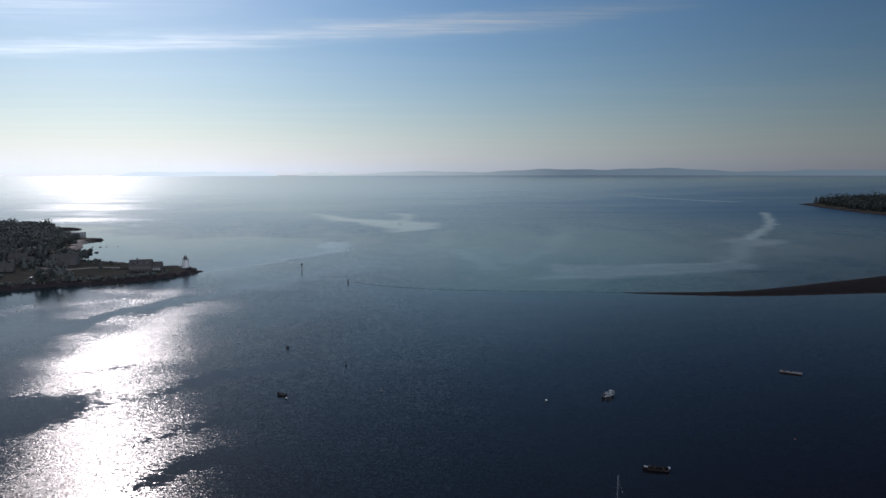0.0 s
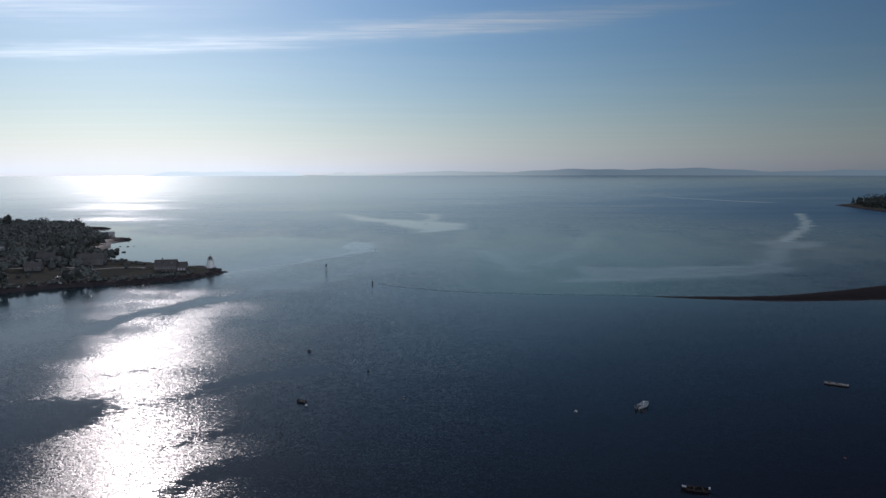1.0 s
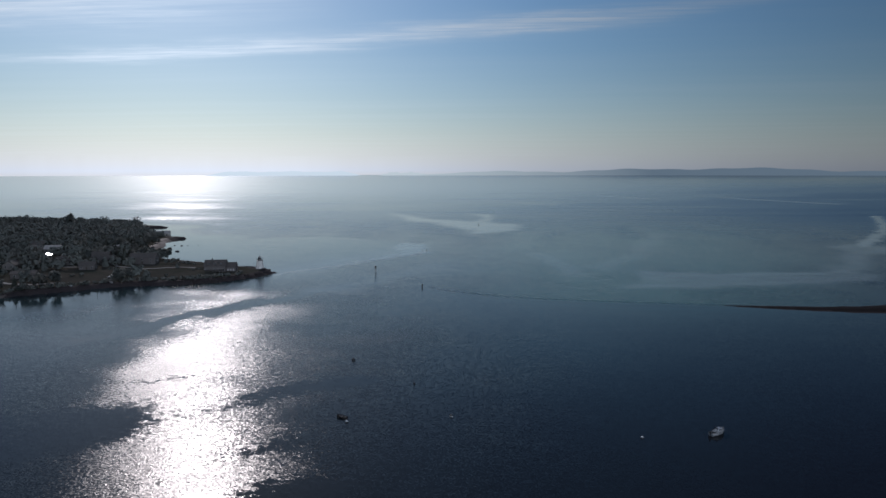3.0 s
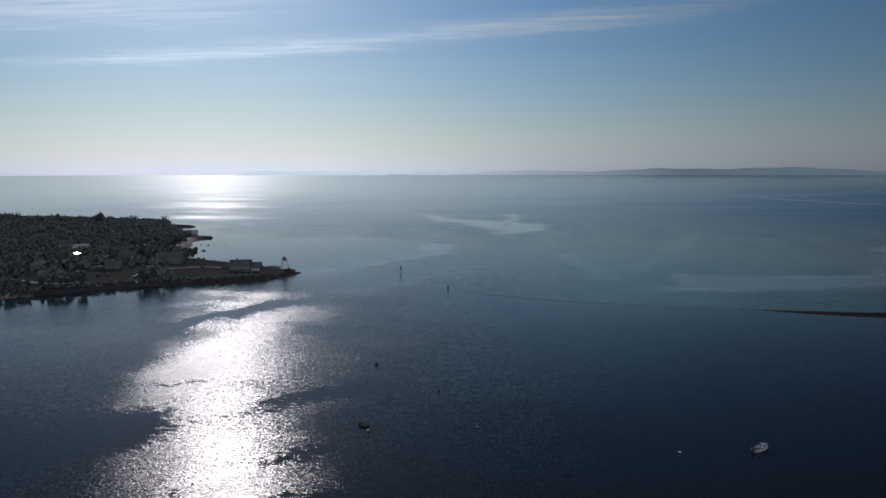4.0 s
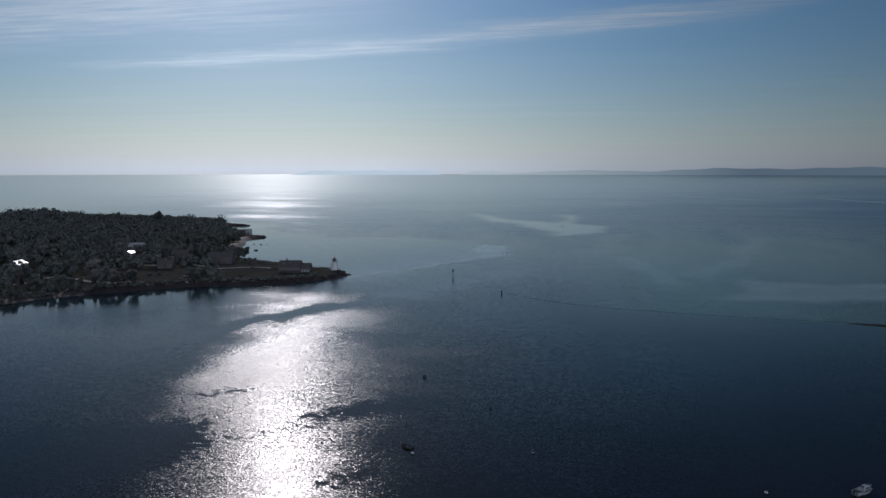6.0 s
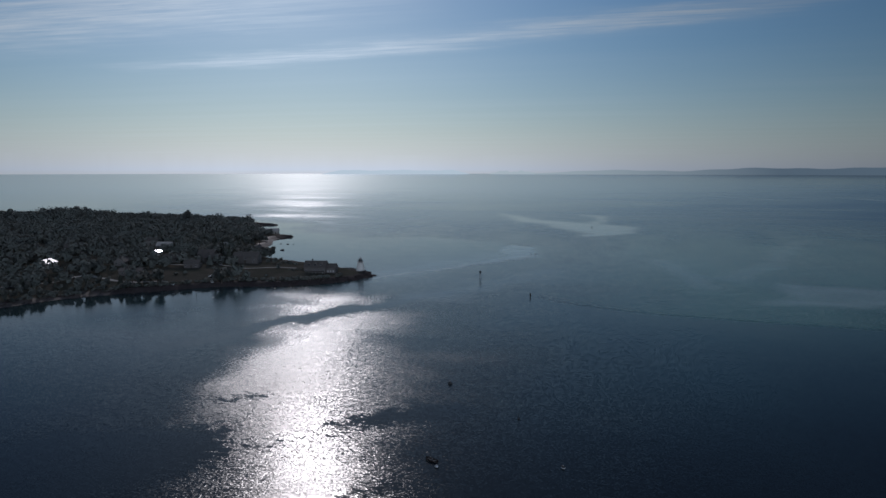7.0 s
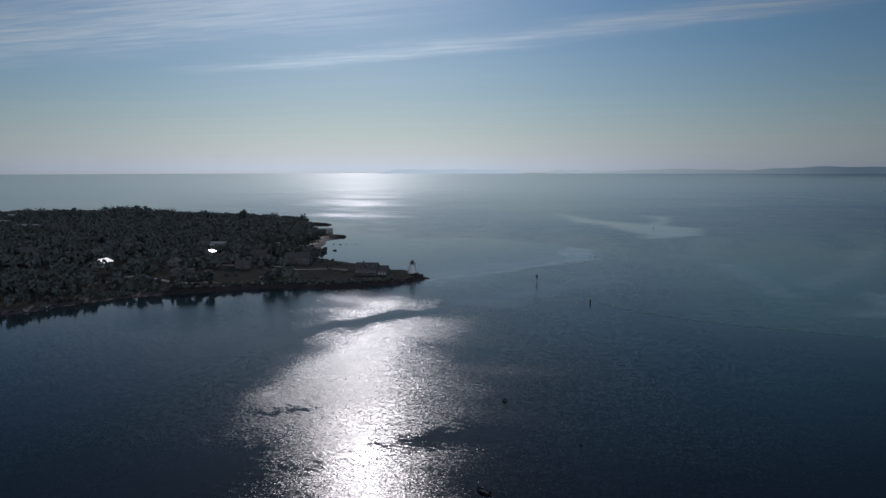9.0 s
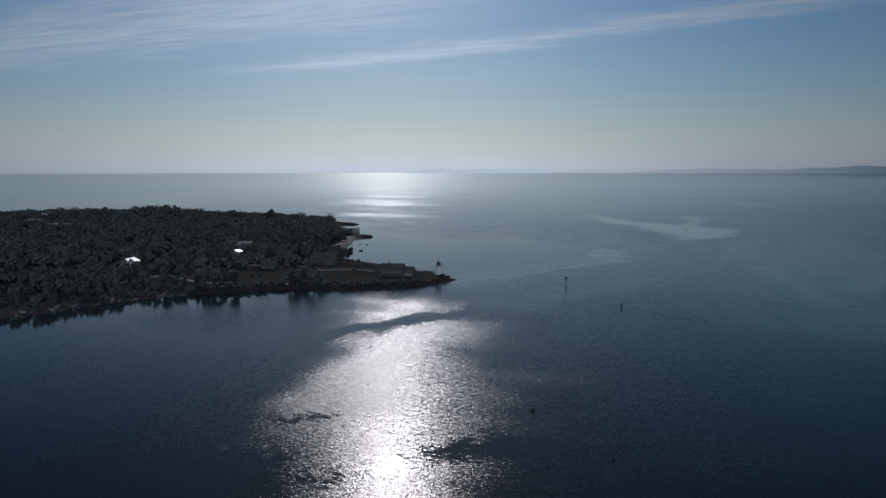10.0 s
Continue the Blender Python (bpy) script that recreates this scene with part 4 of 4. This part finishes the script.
# ---- rocks on the point ----
def rock_mesh(seed, s):
    bm = B()
    bmesh.ops.create_icosphere(bm, subdivisions=2, radius=1)
    r = random.Random(seed)
    off = Vector((r.uniform(0, 50), r.uniform(0, 50), r.uniform(0, 50)))
    for v in bm.verts:
        v.co *= 0.75 + 0.5 * noise.noise(v.co * 1.3 + off)
        v.co.z *= 0.42
        v.co *= s
    me = bpy.data.meshes.new("boulder")
    bm.to_mesh(me)
    bm.free()
    me.materials.append(ROCK)
    return me


boulders = [rock_mesh(k, 1.0) for k in range(5)]
n = 0
while n < 190:
    x, y = rng.uniform(-260, -155), rng.uniform(425, 515)
    d = float(signed(np.array([x]), np.array([y]), POINT)[0])
    if -1.5 < d < 5 and (x > -200 or rng.random() < 0.5):
        s = rng.uniform(0.5, 1.9)
        o = new("boulder", boulders[n % 5])
        o.matrix_world = pose(x, y, max(ground_z(x, y), -0.2) + 0.02 * s, 0, 0, rng.uniform(0, 360)) @ Matrix.Scale(s, 4)
        tagged(o, "dark weathered boulder on the shore", "rock", "rocks round the point")
        n += 1


n = 0
while n < 100:
    x, y = rng.uniform(-332, -250), rng.uniform(296, 425)
    d = float(signed(np.array([x]), np.array([y]), POINT)[0])
    if -1.5 < d < 6:
        s = rng.uniform(0.3, 1.3)
        o = new("boulder", boulders[n % 5])
        o.matrix_world = pose(x, y, max(ground_z(x, y), -0.1) + 0.02 * s, 0, 0, rng.uniform(0, 360)) @ Matrix.Scale(s, 4)
        tagged(o, "dark boulder on the harbour beach", "rock", "rocks along the beach")
        n += 1


# ---- marks and moorings ----
def pile_mark(x, y, tall, r):
    t = thing("pile", pose(x, y, 0), "dark timber pile standing in the channel", "pile", "channel piles")
    part("post", lathe(B(), [(r, -3), (r * 0.95, tall * 0.6), (r * 0.85, tall), (0, tall + 0.05)], 10), DARK_WOOD, t)
    part("collar", lathe(B(), [(r * 1.12, tall * 0.82), (r * 1.2, tall * 0.84), (r * 1.12, tall * 0.9), (r * 0.8, tall * 0.9)], 10), BLACK_IRON, t)


def beacon(x, y):
    t = thing("beacon", pose(x, y, 0) @ Matrix.Scale(0.85, 4), "channel beacon with dark top mark on a pale piled base", "beacon")
    for k in range(3):
        a = k * 2.094 + 0.3
        part("pile", rod(B(), (1.1 * math.cos(a), 1.1 * math.sin(a), -3), (0.4 * math.cos(a), 0.4 * math.sin(a), 3.4), 0.17, 0.14, 8), GREY_WOOD, t)
    part("platform", lathe(B(), [(0, 3.3), (0.9, 3.3), (0.95, 3.4), (0.9, 3.5), (0, 3.5)], 8), DARK_WOOD, t)
    part("mast", rod(B(), (0, 0, 3.5), (0, 0, 5.0), 0.1, 0.08), BLACK_IRON, t)
    part("top_mark", lathe(B(), [(0.75, 4.0), (0.82, 4.1), (0.82, 5.3), (0.4, 5.5), (0, 5.52)], 10), BLACK_IRON, t, "dark drum-shaped top mark")
    part("lamp", lathe(B(), [(0.16, 5.5), (0.18, 5.8), (0, 5.95)], 8), GLASS, t)


beacon(-91.5, 497)
pile_mark(-50.8, 438.5, 2.0, 0.4)
pile_mark(-75, 627, 1.8, 0.16)
pile_mark(-71.5, 629, 2.0, 0.16)
pile_mark(-39, 926, 1.8, 0.35)


def ball_buoy(x, y, r, mat, cap, label):
    t = thing("buoy", pose(x, y, 0, 4, 3, 0), label, "buoy", "mooring buoys")
    part("float", lathe(B(), [(0, -r * 0.5), (r * 0.75, -r * 0.35), (r, r * 0.25), (r * 0.8, r * 0.85), (r * 0.35, r * 1.2), (0, r * 1.25)], 14), mat, t)
    part("band", lathe(B(), [(r * 0.99, r * 0.1), (r * 1.04, r * 0.25), (r * 0.96, r * 0.42)], 14), cap, t)
    part("ring", lathe(B(), [(r * 0.12, r * 1.2), (r * 0.16, r * 1.45), (r * 0.1, r * 1.5), (0, r * 1.5)], 8), cap, t)


def spar_buoy(x, y):
    t = thing("buoy", pose(x, y, 0, 7, -5, 0), "thin dark spar buoy leaning in the water", "buoy", "mooring buoys")
    part("float", lathe(B(), [(0, -0.5), (0.34, -0.3), (0.36, 0.3), (0.15, 0.5), (0, 0.5)], 10), BUOY_BLACK, t)
    part("spar", rod(B(), (0, 0, 0.3), (0, 0, 1.9), 0.09, 0.07), BLACK_IRON, t)


ball_buoy(-55.7, 272.4, 0.72, BUOY_BLACK, BUOY_BLACK, "round black mooring buoy on calm water")
ball_buoy(-13.5, 215.9, 0.52, BUOY_BLACK, HULL_WHITE, "dark mooring buoy with white top band")
ball_buoy(-43.0, 208.6, 0.50, HULL_WHITE, BUOY_BLACK, "white mooring buoy beside the dinghy")
ball_buoy(39, 204.5, 0.42, HULL_WHITE, BUOY_BLACK, "small white mooring buoy")
ball_buoy(100.5, 172, 0.24, ORANGE, ORANGE, "small faded red buoy awash")
ball_buoy(-250, 1760, 1.6, BUOY_BLACK, BUOY_BLACK, "large dark channel buoy far out")
spar_buoy(-28.6, 245.5)


def hull(bm, L, W, H, sheer=0.25, draft=0.25, stations=12, transom=0.75):
    """A boat's shell along y, bow at +y, with a rolled rim."""
    rings = []
    for k in range(stations + 1):
        u = k / stations
        y = -L / 2 + L * u
        w = W / 2 * (transom + (1 - transom) * min(1, u * 2.5)) * (1 - max(0, (u - 0.45) / 0.55) ** 2.2) + 0.015
        top = H + sheer * max(0, u - 0.3) ** 1.5 * 1.7
        ring = [(-w, y, top), (-w * 0.93, y, 0.05), (-w * 0.55, y, -draft), (0, y, -draft * 1.3), (w * 0.55, y, -draft), (w * 0.93, y, 0.05), (w, y, top)]
        rings.append([bm.verts.new(p) for p in ring])
    for a, b in zip(rings, rings[1:]):
        for i in range(6):
            bm.faces.new((a[i], a[i + 1], b[i + 1], b[i]))
    bm.faces.new(rings[0])
    bmesh.ops.solidify(bm, geom=bm.faces[:], thickness=0.06)
    bmesh.ops.recalc_face_normals(bm, faces=bm.faces)
    return bm


def open_boat(m, L, W, H, mat, inner, label, oars=False, motor=False):
    t = thing("rowing_boat", m, label, "boat")
    part("hull", hull(B(), L, W, H), mat, t)
    part("floor", box(B(), (0, -0.05 * L, -0.02), (W * 0.72, L * 0.75, 0.05)), inner, t)
    for k in (-0.3, 0.02, 0.26):
        part("thwart", box(B(), (0, k * L, H * 0.7), (W * (0.92 if k < 0.2 else 0.72), 0.28, 0.05), bevel=0.01), inner, t)
    if oars:
        for s in (-1, 1):
            part("oar", rod(B(), (s * 0.2, -L * 0.35, H * 0.8), (s * 0.3, L * 0.3, H * 0.8), 0.03, 0.03, 6), GREY_WOOD, t)
    if motor:
        mo = part("outboard", box(B(), (0, -L / 2 - 0.15, H + 0.2), (0.36, 0.45, 0.55), bevel=0.08), HULL_WHITE, t, "white outboard motor")
        part("shaft", box(B(), (0, -L / 2 - 0.2, 0), (0.12, 0.16, 1.0)), BLACK_IRON, mo)
        part("foredeck", box(B(), (0, L * 0.38, H + 0.16), (W * 0.45, L * 0.16, 0.06), (4, 0, 0)), HULL_WHITE, t, "white foredeck")


def cabin_boat(m, L, W):
    t = thing("motor_boat", m, "small white cabin boat moored on dark water", "boat")
    part("hull", hull(B(), L, W, 0.75, 0.5, 0.3), HULL_WHITE, t)
    part("deck", box(B(), (0, 0.1 * L, 0.72), (W * 0.74, L * 0.6, 0.06)), HULL_WHITE, t)
    part("cockpit", box(B(), (0, -0.28 * L, 0.25), (W * 0.74, L * 0.36, 0.06)), GREY_WOOD, t)
    cab = part("cabin", box(B(), (0, 0.08 * L, 1.1), (W * 0.62, L * 0.34, 0.75), bevel=0.12), HULL_WHITE, t)
    for s in (-1, 1):
        part("cabin_window", box(B(), (s * W * 0.312, 0.08 * L, 1.2), (0.03, L * 0.22, 0.28)), GLASS, cab)
    part("windscreen", box(B(), (0, -0.1 * L, 1.55), (W * 0.58, 0.05, 0.42), (22, 0, 0)), GLASS, t)
    for s in (-1, 1):
        part("rail", rod(B(), (s * W * 0.4, 0.1 * L, 1.2), (s * W * 0.12, 0.46 * L, 1.45), 0.025, n=6), ALUMINIUM, t)
    mo = part("outboard", box(B(), (0, -L / 2 - 0.2, 0.95), (0.4, 0.5, 0.65), bevel=0.08), BLACK_IRON, t, "black outboard motor")
    part("shaft", box(B(), (0, -L / 2 - 0.2, 0.2), (0.14, 0.18, 1.0)), BLACK_IRON, mo)


open_boat(pose(-45.2, 211.8, 0.1, 0, 0, 66), 3.6, 1.4, 0.42, HULL_DARK, GREY_WOOD, "small dark dinghy tied to a mooring", oars=True)
cabin_boat(pose(59.9, 209.2, 0.12, 0, 0, -52), 5.6, 2.1)
open_boat(pose(57.0, 153.8, 0.12, 0, 0, 78), 6.0, 1.9, 0.5, VARNISH, DARK_WOOD, "worn brown open boat with white motor", motor=True)


def raft(m, L, W):
    t = thing("float", m, "long low wooden float with weathered plank deck", "raft")
    for s in (-1, 1):
        part("beam", box(B(), (0, s * W * 0.42, 0.22), (L, 0.25, 0.3)), DARK_WOOD, t)
    for k in range(5):
        part("drum", box(B(), (-L * 0.4 + L * 0.2 * k, 0, 0.02), (0.8, W * 0.7, 0.5), bevel=0.12), BUOY_BLACK, t)
    n = int(L / 0.3)
    for k in range(n):
        part("plank", box(B(), (-L / 2 + 0.15 + k * L / n, 0, 0.42), (0.26, W, 0.07)), GREY_WOOD, t)
    part("crate", box(B(), (-L * 0.3, W * 0.1, 0.66), (0.7, 0.55, 0.4), (0, 0, 14), bevel=0.03), DARK_WOOD, t, "dark slatted crate")
    part("rope_coil", lathe(B(), [(0.34, 0.46), (0.36, 0.56), (0.28, 0.64), (0.16, 0.6), (0.14, 0.47)], 12), BLACK_IRON, t, "coil of dark rope")
    for s in (-1, 1):
        part("cleat", box(B(), (s * L * 0.4, W * 0.4, 0.52), (0.4, 0.1, 0.12), bevel=0.03), BLACK_IRON, t)


raft(pose(130.8, 232.2, 0, 0, 0, -32), 7.2, 2.1)


def sail_boat(m):
    t = thing("sailing_boat", m, "moored sailing boat with bare pale mast", "boat")
    part("hull", hull(B(), 7.2, 2.4, 0.8, 0.4, 0.4), HULL_WHITE, t)
    part("deck", box(B(), (0, 0.3, 0.78), (1.7, 4.6, 0.06)), HULL_WHITE, t)
    part("cabin", box(B(), (0, 0.6, 1.0), (1.3, 2.4, 0.5), bevel=0.12), HULL_WHITE, t)
    part("mast", rod(B(), (0, 0.8, 0.8), (0, 0.8, 10.8), 0.075, 0.05), ALUMINIUM, t, "bare aluminium mast")
    boom = part("boom", rod(B(), (0, 0.7, 1.9), (0, -2.4, 2.0), 0.06, 0.05), ALUMINIUM, t)
    part("sail_cover", rod(B(), (0, 0.6, 2.0), (0, -2.2, 2.1), 0.16, 0.1), BLUE_COVER, boom)
    for p in ((0, 3.4, 1.1), (0, -3.4, 0.9), (1.1, 0.6, 0.8), (-1.1, 0.6, 0.8)):
        part("stay", rod(B(), p, (0, 0.8, 10.7), 0.006, n=4), ALUMINIUM, t)


sail_boat(pose(41.0, 127.0, 0.1, 0, 0, 30))


# ---- shore things ----
def beached(x, y, turn, L, W, label):
    open_boat(pose(x, y, ground_z(x, y) + 0.25, 0, 8, turn), L, W, 0.5, HULL_WHITE, GREY_WOOD, label)


beached(-244.5, 424.5, 40, 5.6, 1.9, "pale open boat drawn up on the shore")
beached(-237, 437.5, 75, 3.2, 1.3, "small pale skiff on the bank")
beached(-226, 438, 82, 3.0, 1.2, "small pale skiff lying in the grass")
beached(-262, 410, 60, 3.4, 1.3, "pale dinghy on the beach")
beached(-313.5, 336, 20, 4.2, 1.5, "pale dinghy hauled out on the sand")
beached(-317, 325, 70, 4.8, 1.7, "weathered pale boat on the upper beach")
beached(-323, 314, 100, 3.6, 1.4, "small pale boat beside the trees")


def stake(x, y, tall):
    t = thing("stake", pose(x, y, 0, 2, 3, 0), "thin mooring stake standing in calm water", "stake")
    part("post", rod(B(), (0, 0, -2), (0, 0, tall), 0.11, 0.09), DARK_WOOD, t)
    part("cap", lathe(B(), [(0.13, tall - 0.02), (0.13, tall + 0.06), (0, tall + 0.1)], 8), BLACK_IRON, t)


stake(-232, 390, 2.4)


def fence(pts):
    t = thing("fence", pose(*pts[0], 0), "low weathered rail fence beside the lighthouse", "fence")
    x0, y0 = pts[0]
    for (ax, ay), (bx, by) in zip(pts, pts[1:]):
        n = max(2, int(math.hypot(bx - ax, by - ay) / 1.8))
        for k in range(n):
            u, v = k / n, (k + 1) / n
            px, py, qx, qy = ax + (bx - ax) * u, ay + (by - ay) * u, ax + (bx - ax) * v, ay + (by - ay) * v
            pz, qz = ground_z(px, py), ground_z(qx, qy)
            part("post", box(B(), (px - x0, py - y0, pz + 0.5), (0.12, 0.12, 1.2)), GREY_WOOD, t)
            for h in (0.5, 0.95):
                part("rail", rod(B(), (px - x0, py - y0, pz + h), (qx - x0, qy - y0, qz + h), 0.045, n=6), GREY_WOOD, t)


fence([(-192, 500), (-186, 501), (-179.5, 500)])


def ribbon(name, pts, width, mat, label):
    """A strip that follows the ground."""
    bm, prev = B(), None
    line = []
    for (ax, ay), (bx, by) in zip(pts, pts[1:]):
        n = max(1, int(math.hypot(bx - ax, by - ay) / 1.5))
        line += [(ax + (bx - ax) * k / n, ay + (by - ay) * k / n, (bx - ax), (by - ay)) for k in range(n)]
    for x, y, dx, dy in line:
        d = math.hypot(dx, dy)
        nx, ny = -dy / d * width / 2, dx / d * width / 2
        row = [bm.verts.new((x + s * nx, y + s * ny, ground_z(x + s * nx, y + s * ny) + 0.12)) for s in (-1, -0.3, 0.3, 1)]
        if prev:
            for k in range(3):
                bm.faces.new((prev[k], row[k], row[k + 1], prev[k + 1]))
        prev = row
    bmesh.ops.recalc_face_normals(bm, faces=bm.faces)
    ob = part(name, bm, mat, None, label)
    ob["category"], ob["kind"] = "road", "structure"


ribbon("road", [(-378, 524), (-366, 505), (-352, 493), (-330, 492), (-306, 494), (-288, 500)], 3.6, GRAVEL, "pale gravel lane between the houses")
ribbon("road", [(-330, 418), (-316, 411), (-300, 406), (-284, 408), (-272, 418)], 3.0, GRAVEL, "pale gravel lane above the shore")
ribbon("road", [(-400, 330), (-378, 338), (-358, 352), (-340, 372), (-328, 392), (-330, 418)], 3.4, GRAVEL, "pale gravel lane under the trees")
ribbon("road", [(-347, 526), (-340, 522), (-331, 519)], 2.8, GRAVEL, "short gravel drive below the trees")
ribbon("road", [(-306, 469), (-297, 471), (-286, 474)], 2.4, GRAVEL, "gravel drive beside the cottage")
ribbon("path", [(-288, 500), (-272, 478), (-248, 470), (-226, 480), (-214, 480)], 2.2, GRAVEL, "worn gravel path across the lawn")


# ---- half-drowned rocks ----
for x, y, s in ((-293, 608, 2.6), (-319, 654, 1.4), (-311, 653, 1.6), (-306, 655, 0.9), (-297, 659, 0.7)):
    o = new("boulder", boulders[int(s * 10) % 5])
    o.matrix_world = pose(x, y, 0.05, 0, 0, s * 90) @ Matrix.Scale(s, 4)
    tagged(o, "dark rock awash in calm water", "rock", "rocks round the point")
